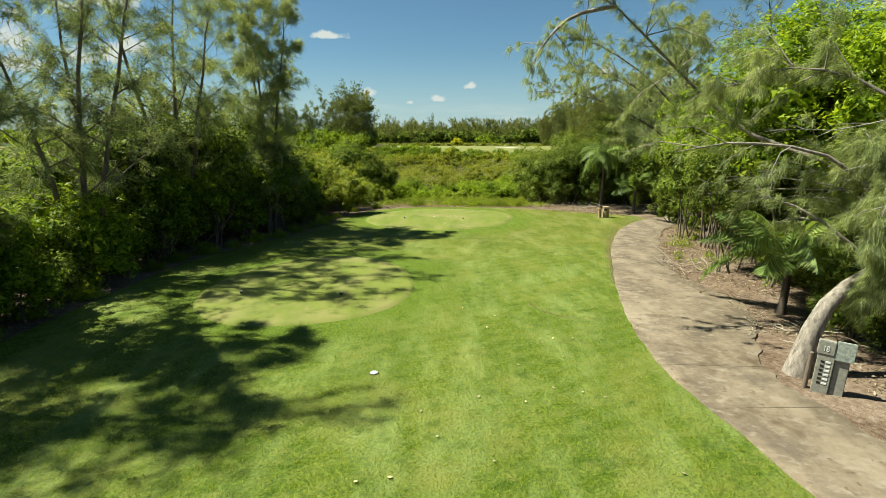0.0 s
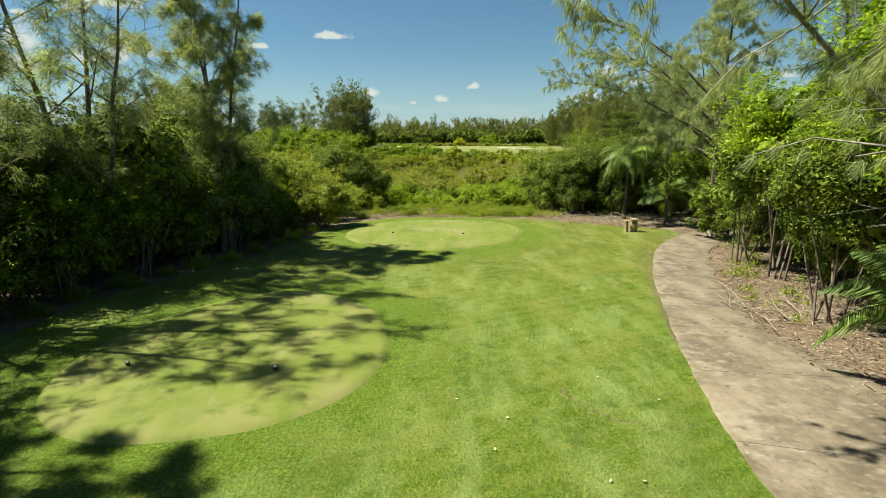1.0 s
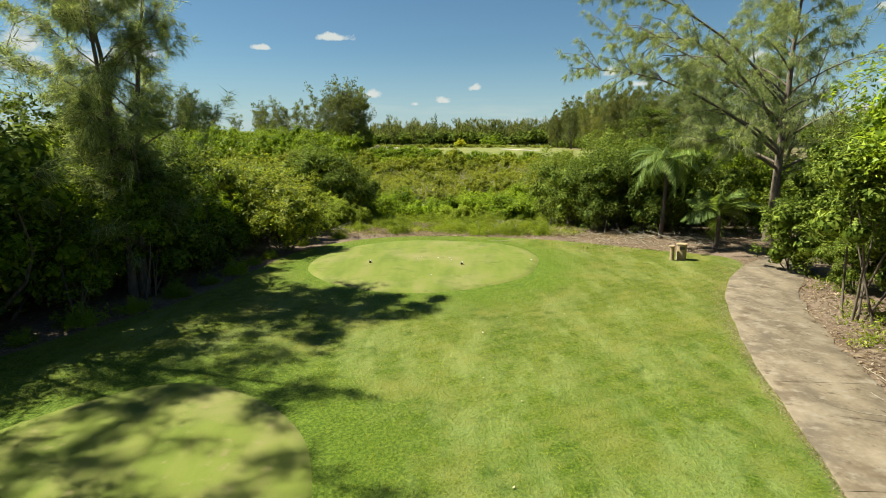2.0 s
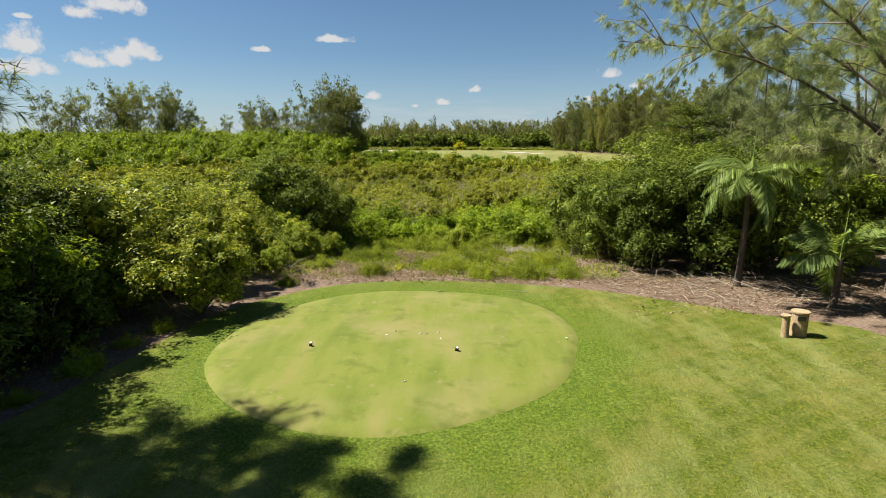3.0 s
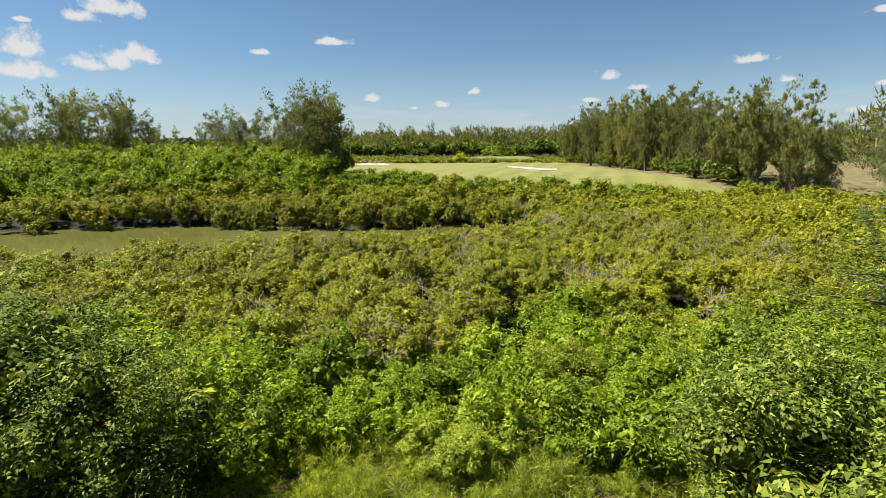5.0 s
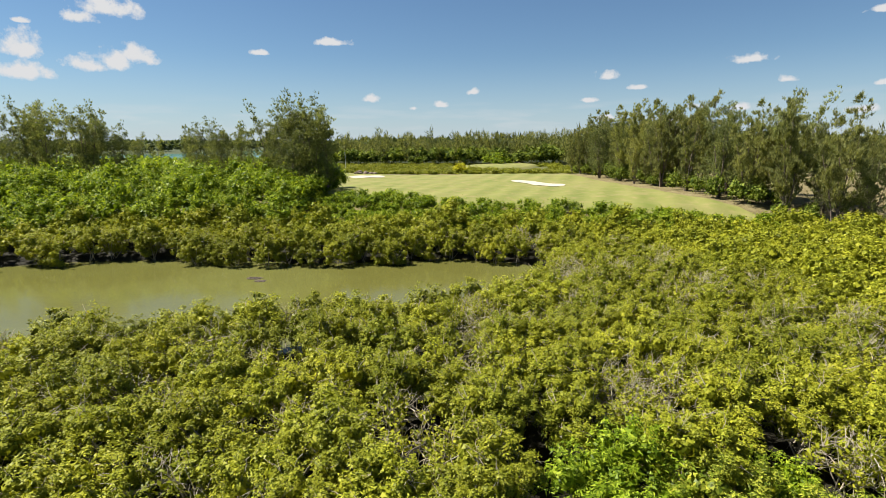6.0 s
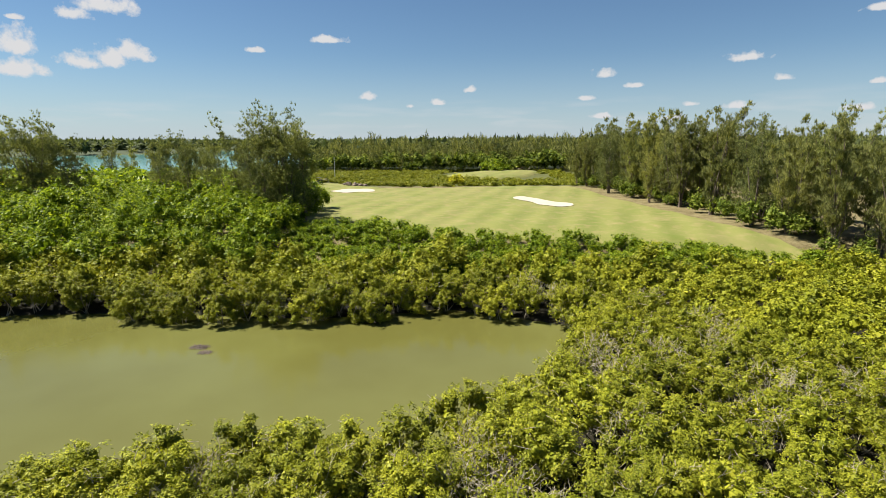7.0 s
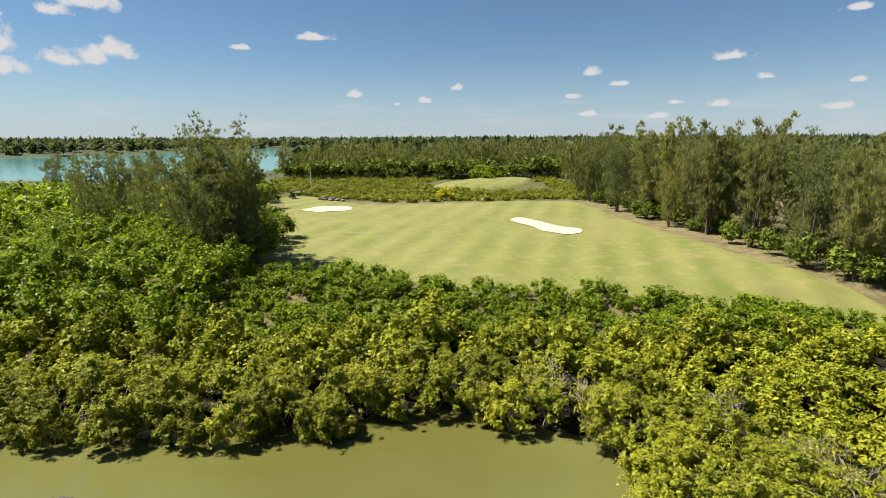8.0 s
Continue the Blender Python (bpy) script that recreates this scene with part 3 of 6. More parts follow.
def casuarina_data(h, seed, limbs=26, spread=0.34, sprays=9, count=11, length=0.5, width=0.022, droop=0.7, lean=(0, 0), bare=0.18, extra=(), trunk_r=0.2, sides=7, twigs=4, fine=True, trunk_pts=None, taper=0.7, thin=()):
    """Trunk, limbs and needles of a she-oak, with its foot at the origin."""
    r = np.random.default_rng(seed)
    k = np.linspace(0, 1, 8)
    sway = np.cumsum(r.normal(0, 0.03 * h / 8, (8, 2)), 0)
    trunk = np.stack([lean[0] * h * k**1.3 + sway[:, 0] * k, lean[1] * h * k**1.3 + sway[:, 1] * k, h * 0.96 * k], 1)
    if trunk_pts:
        trunk = spline(trunk_pts, 8)
    wood = [tube(trunk, trunk_r * (1 - 0.88 * k) * np.where(k == 0, 1.35, 1), sides)]
    anchors, ways = [], []

    def limb(pts, r0, dense, shoots=twigs):
        kk = np.linspace(0, 1, len(pts))
        wood.append(tube(pts if fine else pts[::2], (r0 * (1 - 0.85 * kk)) if fine else (r0 * (1 - 0.85 * kk))[::2], 4 if fine else 3))
        seg = np.gradient(pts, axis=0)
        reach = np.linalg.norm(pts[-1] - pts[0])
        for _ in range(shoots):
            f = r.uniform(0.3, 0.98)
            i = int(f * (len(pts) - 1))
            o = pts[i]
            d = unit(unit(seg[i]) + r.normal(0, 0.7, 3) + np.array([0, 0, 0.1]))
            ln = min(reach * r.uniform(0.18, 0.38), 2.2)
            tw = np.stack([o, o + d * ln * 0.55 + np.array([0, 0, 0.05 * ln]), o + d * ln + np.array([0, 0, -0.12 * ln])])
            if fine:
                wood.append(tube(tw, [r0 * 0.3, r0 * 0.2, r0 * 0.08], 3))
            for s in np.linspace(0.3, 1.0, max(2, dense // 3)):
                anchors.append(tw[0] + (tw[-1] - tw[0]) * s + r.normal(0, 0.08, 3))
                ways.append(d)
        for s in np.linspace(0.3, 1.0, dense):
            i = min(int(s * (len(pts) - 1)), len(pts) - 2)
            u = s * (len(pts) - 1) - i
            anchors.append(pts[i] * (1 - u) + pts[i + 1] * u + r.normal(0, 0.1, 3))
            ways.append(unit(seg[i]))

    for n in range(limbs):
        f = bare + (1 - bare) * ((n + r.uniform(0, 1)) / limbs) ** 0.9
        o = np.array([np.interp(f, k, trunk[:, c]) for c in range(3)])
        az_l = n * 2.4 + r.normal(0, 0.5)
        reach = h * spread * (1.08 - f) ** taper * (r.uniform(0.65, 1.25) if fine else r.uniform(0.35, 1.5))
        rise = r.uniform(0.25, 0.75) + 0.5 * f
        d = np.array([math.cos(az_l), math.sin(az_l), 0])
        kk = np.linspace(0, 1, 6)[:, None]
        bend = r.normal(0, 0.1, 3) * reach
        pts = o + d * reach * kk + np.array([0, 0, 1]) * reach * rise * (kk - 0.45 * kk**2.2) + bend * kk**2
        limb(pts, trunk_r * 0.42 * (1.1 - f), sprays)
    for pts in extra:
        limb(spline(pts, 9), trunk_r * 0.34, sprays * 3, twigs * 3)
    for pts in thin:
        limb(spline(pts, 9), trunk_r * 0.28, sprays, 4)
    crown = strands(np.array(anchors), np.array(ways), count, length, width, droop, 0.42, seed + 1)
    return join(wood), crown


def ball_faces(fineness):
    bm = bmesh.new()
    bmesh.ops.create_icosphere(bm, subdivisions=fineness, radius=1.0)
    out = np.array([[v.co[:] for v in f.verts] for f in bm.faces])
    bm.free()
    return out


BALLS = ball_faces(1), ball_faces(2)


def core_blockers(centres, sizes, corners, r, ball):
    """Opaque cores of broken-up ball faces, added inside the lobes to block light."""
    tri = np.concatenate([c + ball * sz for c, sz in zip(centres, sizes)])
    mid = tri.mean(1, keepdims=True)
    tri = mid + (tri - mid) * r.uniform(1.1, 1.7, (len(tri), 1, 1)) + r.normal(0, 0.06, tri.shape) * np.repeat(sizes, len(ball))[:, None, None]
    tri[..., 2] = np.maximum(tri[..., 2], 0.04)
    if corners == 4:
        tri = np.concatenate([tri[:, :2], (tri[:, 1:2] + tri[:, 2:]) / 2, tri[:, 2:]], 1)
    return tri.reshape(-1, 3), np.arange(tri.shape[0] * tri.shape[1]).reshape(-1, tri.shape[1])


def plume_data(h, seed, stems=3, limbs=14, shoots=7, per=6, count=24, length=0.42, width=0.019, splay=0.16, reach=0.2, rise=0.9, droop=0.5, bare=0.2, trunk_r=0.16, fine=True, even=0.6, tuft=0.1):
    """Stems, rising limbs and soft plumes of needles of an old she-oak, with its foot at the origin."""
    r = np.random.default_rng(seed)
    wood, anchors, ways = [], [], []
    k = np.linspace(0, 1, 8)
    up = np.array([0, 0, 1.0])
    for s in range(stems):
        a = 2 * np.pi * s / stems + r.normal(0, 0.4)
        top = h * (r.uniform(0.72, 1.0) if s else 1.0)
        lean_s = splay * h * (r.uniform(0.5, 1.2) if stems > 1 else 0.15)
        sway = np.cumsum(r.normal(0, 0.04 * h / 8, (8, 2)), 0)
        line = np.stack([math.cos(a) * (0.15 + lean_s * k**1.3) + sway[:, 0], math.sin(a) * (0.15 + lean_s * k**1.3) + sway[:, 1], top * k - 0.1], 1)
        wood.append(tube(line, trunk_r * (1 - 0.9 * k) * np.where(k == 0, 1.4, 1), 7 if fine else 4))
        for n in range(limbs):
            f = bare + (0.99 - bare) * (n + r.uniform(0, 1)) / limbs
            o = np.array([np.interp(f, k, line[:, c]) for c in range(3)])
            th = n * 2.4 + r.normal(0, 0.6)
            far = h * reach * (1.12 - f) ** even * r.uniform(0.5, 1.3)
            d = np.array([math.cos(th), math.sin(th), 0])
            kk = np.linspace(0, 1, 6)[:, None]
            pts = o + d * far * (kk - 0.15 * kk**2) + up * far * (rise * r.uniform(0.6, 1.4)) * (kk - 0.28 * kk**3) + r.normal(0, 0.08 * far, 3) * kk**2
            wood.append(tube(pts if fine else pts[::5], (trunk_r * 0.4 * (1.1 - f) * (1 - 0.85 * kk[:, 0]))[::1 if fine else 5], 4 if fine else 3))
            for j in range(shoots):
                u = r.uniform(0.2, 1.0)
                i = min(int(u * 5), 4)
                q = pts[i] + (pts[i + 1] - pts[i]) * (u * 5 - i)
                w = unit(unit(pts[-1] - pts[0]) * 0.6 + r.normal(0, 0.55, 3) + up * 0.2)
                ln = min(far * r.uniform(0.25, 0.55), 2.0)
                e = q + w * ln - up * 0.15 * ln * max(droop, 0)
                if fine:
                    wood.append(tube(np.stack([q, (q + e) / 2 + up * 0.06 * ln, e]), np.array([0.2, 0.13, 0.05]) * trunk_r * 0.4, 3))
                for g in np.linspace(0.35, 1.0, per):
                    anchors.append(q + (e - q) * g + r.normal(0, tuft, 3))
                    ways.append(w)
    return join(wood), strands(np.array(anchors), np.array(ways), count, length, width, droop, 0.42, seed + 1)


def leafy_data(h, rx, seed, lobes=16, leaves=1400, leaf=0.13, wide=0.5, low=0.15, stems=5, flat=0.0, stem_r=0.05, shag=0.25, twig=0, puff=7, corners=4, core=0.36, lobe=(0.3, 0.46), split=False):
    """A broad-leaved shrub or tree crown of lobes, with stems, foot at the origin."""
    r = np.random.default_rng(seed)
    cz = h * (1 + low) / 2
    hz = h * (1 - low) / 2
    c = unit(r.normal(0, 1, (lobes, 3))) * r.uniform(0.45, 0.78, (lobes, 1))
    c[:, 2] = c[:, 2] * (1 - flat) + flat * 0.4
    c = c * np.array([rx, rx, hz]) + np.array([0, 0, cz])
    size = r.uniform(*lobe, lobes) * (rx + hz) / 2
    puffs = lobes * puff
    which = r.choice(lobes, puffs, p=size**2 / (size**2).sum())
    out = unit(r.normal(0, 1, (puffs, 3)) + np.array([0, 0, 0.4]))
    pc = c[which] + out * size[which][:, None] * r.uniform(0.7, 1.25, (puffs, 1))
    ps = size[which] * r.uniform(0.24, 0.5, puffs)
    own = r.integers(0, puffs, leaves)
    o2 = unit(r.normal(0, 0.7, (leaves, 3)) + 0.5 * out[own] + np.array([0, 0, 0.6]))
    p = pc[own] + o2 * ps[own][:, None] * (1 + r.normal(0, shag, (leaves, 1)))
    p[:, 2] = np.maximum(p[:, 2], 0.05)
    keep = unit(o2 + np.array([0, 0, 0.75]) + r.normal(0, 0.4, (leaves, 3)))
    d = unit(np.cross(keep, r.normal(0, 1, (leaves, 3))) + 0.25 * o2 + np.array([0, 0, -0.1]))
    side = unit(np.cross(keep, d))
    ln = leaf * r.uniform(0.6, 1.3, leaves)
    crown = kites(p, d, side, ln, ln * wide * r.uniform(0.8, 1.2, leaves), r.uniform(-0.1, 0.06, leaves)[:, None], 0.5, corners)
    # oversized kites added inside the lobes as occluders, so that gaps go dark
    n_in = leaves // 3
    w_in = r.choice(lobes, n_in, p=size**2 / (size**2).sum())
    o_in = unit(r.normal(0, 1, (n_in, 3)))
    p_in = c[w_in] + o_in * size[w_in][:, None] * r.uniform(0.35, 0.68, (n_in, 1))
    p_in[:, 2] = np.maximum(p_in[:, 2], 0.1)
    d_in = unit(np.cross(o_in, r.normal(0, 1, (n_in, 3))))
    big = leaf * r.uniform(1.3, 2.1, n_in)
    crown = join([crown, kites(p_in - d_in * big[:, None] / 2, d_in, unit(np.cross(o_in, d_in)), big, big * 0.7, 0.0, 0.5, corners)])
    if core:
        crown = join([crown, core_blockers(c, size * core, corners, r, BALLS[0 if leaves < 2000 else 1])])
    wood = []
    for n in range(stems):
        t = c[n % lobes]
        foot = np.array([r.normal(0, 0.12 * rx), r.normal(0, 0.12 * rx), -0.1])
        midp = foot + (t - foot) * 0.5 + r.normal(0, 0.1 * rx, 3) * np.array([1, 1, 0.3])
        wood.append(tube(spline([foot, midp, t], 6), stem_r * np.linspace(1, 0.35, 6), 5))
    twigs = []
    for n in range(twig):
        t = c[n % lobes]
        d2 = unit(r.normal(0, 1, 3) + np.array([0, 0, 0.6]))
        e = t + d2 * size[n % lobes] * r.uniform(1.15, 1.85)
        for _ in range(2 if twig > 30 else 0):
            tip = e + unit(d2 + r.normal(0, 0.55, 3)) * r.uniform(0.12, 0.35)
            twigs.append(tube(spline([e - (e - t) * r.uniform(0, 0.25), tip], 2), np.array([0.011, 0.005]), 3))
        twigs.append(tube(spline([t, (t + e) / 2 + r.normal(0, 0.08, 3), e], 4), np.array([0.022, 0.018, 0.014, 0.007]), 3))
    if split:
        return wood + ([("brushwood", join(twigs))] if twigs else []), crown
    return join(wood + twigs), crown


def plant(name, label, category, group, wood, crown, bark, leaf, m):
    ob = thing(name, m, label, category, group)
    for piece in wood if isinstance(wood, list) else [wood]:
        if isinstance(piece[0], str):
            tagged(part(piece[0], piece[1], bark, ob, "bleached bare twigs"), kind="stuff")
        else:
            part("trunk" if "tree" in name else "stem", piece, bark, ob, smooth=True)
    part("crown", crown, leaf, ob)
    return ob


def stand(x, y, turn=0.0, size=1.0, sink=0.05, tilt=0.0):
    return Matrix.Translation((x, y, at_ground(x, y, sink))) @ pose(0, 0, 0, tilt, 0, turn) @ Matrix.Diagonal((size, size, size, 1))


def scatter(makers, spots, seed, lo=0.85, hi=1.2):
    """Place plants: the first of each kind is built, the others are copies of it."""
    r = np.random.default_rng(seed)
    for n, (x, y, *rest) in enumerate(spots):
        m = makers[n % len(makers)]
        size = (rest[0] if rest else 1.0) * r.uniform(lo, hi)
        place = stand(x, y, r.uniform(0, 360), size)
        if m.get("first") is None:
            m["first"] = plant(*m["tags"], *m["data"], *m["mats"], place)
        else:
            ob = copy_thing(m["first"], Matrix.Identity(4))
            ob.matrix_basis = place


def kind(tags, data, mats):
    return {"tags": tags, "data": data, "mats": mats}


def filled(x0, x1, y0, y1, step, seed, keep=lambda x, y: True):
    """A jittered grid of spots."""
    r = np.random.default_rng(seed)
    out = []
    for iy, y in enumerate(np.arange(y0, y1, step)):
        for x in np.arange(x0 + (iy % 2) * step / 2, x1, step):
            px, py = x + r.uniform(-0.35, 0.35) * step, y + r.uniform(-0.35, 0.35) * step
            if keep(px, py):
                out.append((px, py))
    return out


# she-oaks round the tees
NEAR_TAGS = ("casuarina_tree", "tall casuarina with wispy drooping grey-green needles", "tree", "casuarinas beside the tees")
near_oaks = [kind(NEAR_TAGS, plume_data(h, s, st, lm, 7, 6, 13, splay=sp, reach=rc, rise=0.65, bare=br, even=0.38, trunk_r=0.14), (M_BARK, M_NEEDLE))
             for h, s, st, lm, sp, rc, br in ((15, 11, 3, 19, 0.17, 0.2, 0.2), (13.5, 12, 4, 15, 0.2, 0.2, 0.24), (14.5, 13, 2, 28, 0.1, 0.21, 0.16))]
scatter(near_oaks, [(-12.4, 24.6, 0.98), (-13.0, 18.6, 0.95), (-14.2, 9.2, 1.0), (-16, 3)], 21, 0.97, 1.03)
dense_oak = kind(NEAR_TAGS, plume_data(15, 14, 3, 24, 8, 6, 22, splay=0.09, reach=0.16, rise=0.7, bare=0.12, even=0.3, trunk_r=0.14), (M_BARK, M_NEEDLE))
scatter([dense_oak], [(-9.7, 29.4, 0.93), (-12.9, 13.0, 0.92)], 24, 1.0, 1.0)
scatter(near_oaks, [(13.6, 8.5, 0.9), (20.5, 45, 1.1), (21, 54), (19.5, 31)], 22, 0.9, 1.1)
scatter([dense_oak], [(24.5, 65, 1.15), (29, 62, 1.0)], 23, 1.0, 1.0)
spreading = plant("casuarina_tree", "spreading casuarina with long limbs reaching over the lawn", "tree", "casuarinas beside the tees",
                  *casuarina_data(14, 33, limbs=36, sprays=11, count=40, length=0.32, width=0.015, twigs=6, spread=0.36, bare=0.25, trunk_r=0.26, droop=0.8,
                                  extra=[[(0, 0, 4.5), (-3, -0.5, 6.5), (-7, -0.8, 8.2), (-11, -1.0, 8.6)], [(0, 0, 5.5), (-3, -1.5, 8.0), (-6, -2.5, 9.5), (-8.5, -3.0, 9.6)],
                                         [(0, 0, 6), (-2.5, 1.5, 8.5), (-6, 2.5, 10.5), (-9, 3.0, 10.8)], [(0, 0, 3.8), (-2.5, -1, 4.9), (-5, -1.6, 5.3)], [(0, 0, 7), (-3, 0, 9.8), (-6.5, 0.4, 12), (-9, 0.5, 12.5)]]),
                  M_BARK, M_NEEDLE, stand(17.5, 39.5))
LOW_LIMBS = [[(2.5, 0.8, 2.4), (2.9, 0.2, 3.4), (3.1, -0.3, 3.2)], [(3.1, 1.1, 3.2), (2.3, 0.5, 4.1), (1.4, 0, 3.9), (1, -0.3, 3.1)], [(2.6, 0.8, 2.4), (2.1, 0.2, 3.2), (1.5, -0.2, 2.9), (1.3, -0.4, 2.2)], [(2.1, 0.7, 2.1), (1.8, 0.2, 2.6), (1.4, 0, 2.2), (1.25, -0.1, 1.6)], [(2.9, 1, 2.9), (2.5, 0.1, 3.3), (2.1, -0.4, 2.8), (2, -0.6, 2)], [(3.1, 1.1, 3.2), (2.3, 1.1, 4.6), (1.5, 1.4, 4.8)]]
HIGH_LIMBS = [[(2.7, 0.9, 2.6), (2.1, 0.5, 3.6), (1.8, 0.1, 3.4)], [(3.4, 1.2, 3.6), (3.1, 0.1, 4.6), (2.5, -0.7, 4.4)], [(3.5, 2.1, 4), (1.1, 4.7, 5.2), (-1.1, 4.9, 7), (-3.1, 4.5, 8.6), (-4.5, 4.3, 9.2)], [(3.3, 1.3, 3.8), (2.7, 0.5, 5), (1.9, -0.3, 5)], [(3.7, 1.5, 5), (2.3, 2.3, 6.4), (0.7, 2.9, 6.8), (-0.7, 3.3, 6.2)]]
leaning = plant("casuarina_tree", "leaning casuarina with a pale weathered trunk beside the stone sign", "tree", "casuarinas beside the tees",
                *casuarina_data(9.5, 31, limbs=34, sprays=12, count=60, length=0.27, width=0.0095, twigs=6, spread=0.4, bare=0.52, trunk_r=0.225, droop=0.75,
                                trunk_pts=[(0, 0, -0.1), (0.28, 0.1, 1.0), (0.52, 0.1, 1.58), (0.97, 0.2, 1.98), (1.8, 0.4, 2.4), (2.9, 0.9, 3.8), (3.9, 1.5, 6.2), (4.4, 2.0, 8.8)],
                                extra=LOW_LIMBS + HIGH_LIMBS,
                                thin=[[(-3.1, 4.5, 8.6), (-4.4, 4.0, 8.2), (-5.2, 3.7, 7.4), (-5.5, 3.5, 6.8)], [(2.9, 1, 2.9), (1.1, 1.2, 4.6), (-0.9, 1.4, 5.0), (-2.3, 1.7, 4.8)], [(3.1, 1.1, 3.1), (1.7, 1.9, 4.2), (0.1, 2.5, 4.3)]]), M_PALE, M_NEEDLE, stand(7.75, 10.7))

M_TWIGGREY = bark_material("pale_grey_twig", (0.16, 0.14, 0.11), (0.36, 0.32, 0.26))


def bare_branch(points, seed, shoots=9):
    """A dead branch with side twigs."""
    r = np.random.default_rng(seed)
    line = spline(points, 12)
    line = line + np.cumsum(r.normal(0, 0.012, line.shape), 0)
    out = [tube(line, np.linspace(0.017, 0.004, 12), 5)]
    for n in range(shoots):
        i = r.integers(3, 11)
        d = unit(unit(line[i] - line[i - 1]) + r.normal(0, 0.4, 3))
        ln = r.uniform(0.4, 1.1)
        out.append(tube(spline([line[i], line[i] + d * ln * 0.5 + r.normal(0, 0.04, 3), line[i] + d * ln + np.array([0, 0, -0.1])], 5), np.linspace(0.008, 0.002, 5), 3))
    return join(out)


for n, points in enumerate([[(1.9, 1.6, 3.9), (0.4, 2.6, 4.1), (-1.1, 3.9, 3.7)], [(1.7, 1.7, 3.9), (0.6, 2.4, 3.9), (-0.4, 3.2, 3.7)], [(2.6, 1.2, 5.6), (1.2, 1.6, 5.3), (-0.2, 2.2, 5.3)],
                            [(2.9, 1.4, 4.5), (2.0, 0.9, 4.7), (1.2, 0.6, 4.5)]]):
    part("bare_branch", bare_branch(points, 260 + n), M_TWIGGREY, leaning, "bleached leafless branch")

# bright and dark broad-leaved trees and shrubs
bright_trees = [kind(("broadleaf_tree", "broad-leaved tree with bright yellow-green sunlit leaves", "tree", "bright trees beside the path"),
                     leafy_data(8.0, 2.6, s, lobes=30, leaves=19000, leaf=0.125, low=0.34, stems=7, stem_r=0.05, wide=0.6, corners=3), (M_BARK, M_BRIGHT)) for s in (41, 42)]
scatter(bright_trees, [(12.2, 17.9, 1.15), (14.2, 18.8, 1.3), (13.2, 14.0, 1.1), (12.6, 24.6, 0.9), (15.5, 24.5, 1.05)], 43, 0.95, 1.05)
shade_trees = [kind(("broadleaf_tree", "leafy tree with mid-green leaves and slim bare stems", "tree", "bright trees beside the path"),
                    leafy_data(7.0, 2.4, 44, lobes=26, leaves=14000, leaf=0.12, low=0.3, stems=6, stem_r=0.048, split=True, wide=0.5, corners=3), (M_BARK, M_DARKLEAF))]
scatter(shade_trees, [(11.0, 19.8, 0.8), (13.2, 21.6, 1.05), (12.6, 27.0, 0.85), (15.2, 30.4, 0.9), (16.2, 15.5, 1.2), (17.6, 21, 1.2)], 45, 0.95, 1.05)
dark_shrubs = [kind(("dark_shrub", "dense dark green broad-leaved shrub with thin stems", "shrub", "shrubs round the tees"),
                    leafy_data(4.2, 2.3, s, lobes=18, leaves=5600, leaf=0.18, low=0.02, stems=7, stem_r=0.045, puff=6, corners=3), (M_BARK, M_DARKLEAF)) for s in (51, 52, 53)]
fine_shrubs = [kind(("dark_shrub", "dense dark green broad-leaved shrub with thin stems", "shrub", "shrubs round the tees"),
                    leafy_data(4.4, 2.4, s, lobes=24, leaves=15000, leaf=0.1, low=0.02, stems=7, stem_r=0.045, puff=6, corners=3), (M_BARK, M_DARKLEAF)) for s in (56, 57)]
scatter(fine_shrubs, [(9.9, 44.2, 1.1), (9.0, 46.8, 1.1), (8.9, 50.4, 1.05), (9.9, 53.8, 1.1), (12.4, 43.6, 1.2), (15.2, 43, 1.15), (12.0, 47.8, 1.2), (12.8, 52, 1.2), (13.0, 20.4, 0.6), (15.0, 26.2, 0.7), (15.4, 28.8, 0.75), (10.6, 12.6, 0.5), (14.6, 30.2, 0.5), (13.0, 16.6, 0.6), (11.6, 14.4, 0.55), (12.6, 18.4, 0.55), (11.8, 12.4, 0.6), (12.2, 16.2, 0.6), (13.9, 23.2, 0.75), (-8.4, 51.8, 1.4), (-6.4, 51.4, 1.1), (-10.5, 54, 1.4), (-11.4, 35.9, 1.05), (-11.4, 32.4, 1.2), (-9.9, 30.3, 1.05), (-12.6, 26.4, 1.3), (-13.6, 22.4, 1.2)], 58)
tall_shrubs = [kind(("tall_shrub", "tall bushy shrub with sunlit yellow-green leaves", "shrub", "shrubs round the tees"),
                    leafy_data(5.4, 2.7, s, lobes=24, leaves=9000, leaf=0.15, low=0.04, stems=6, stem_r=0.06, puff=6, corners=3), (M_BARK, M_BRIGHT)) for s in (256, 257)]
scatter(tall_shrubs, [(16.4, 51.5, 1.1), (20.6, 48.8, 1.1), (14.2, 55.6, 0.9), (18.6, 55.2, 1.05), (22.8, 54, 1.1), (16.8, 60, 1.0), (21.5, 60, 1.1), (26.5, 58, 1.15), (11.5, 57, 0.85), (15.2, 47.2, 1.15), (18.4, 45, 1.15)], 258)
scatter(dark_shrubs, [(19, 39.5, 1.0), (22.5, 38.5, 1.1), (14.5, 33, 0.8), (17, 27, 1.0), (14.5, 20, 0.7), (12.2, 10, 0.8), (13.5, 7, 1.0), (15, 14, 0.8)], 54)
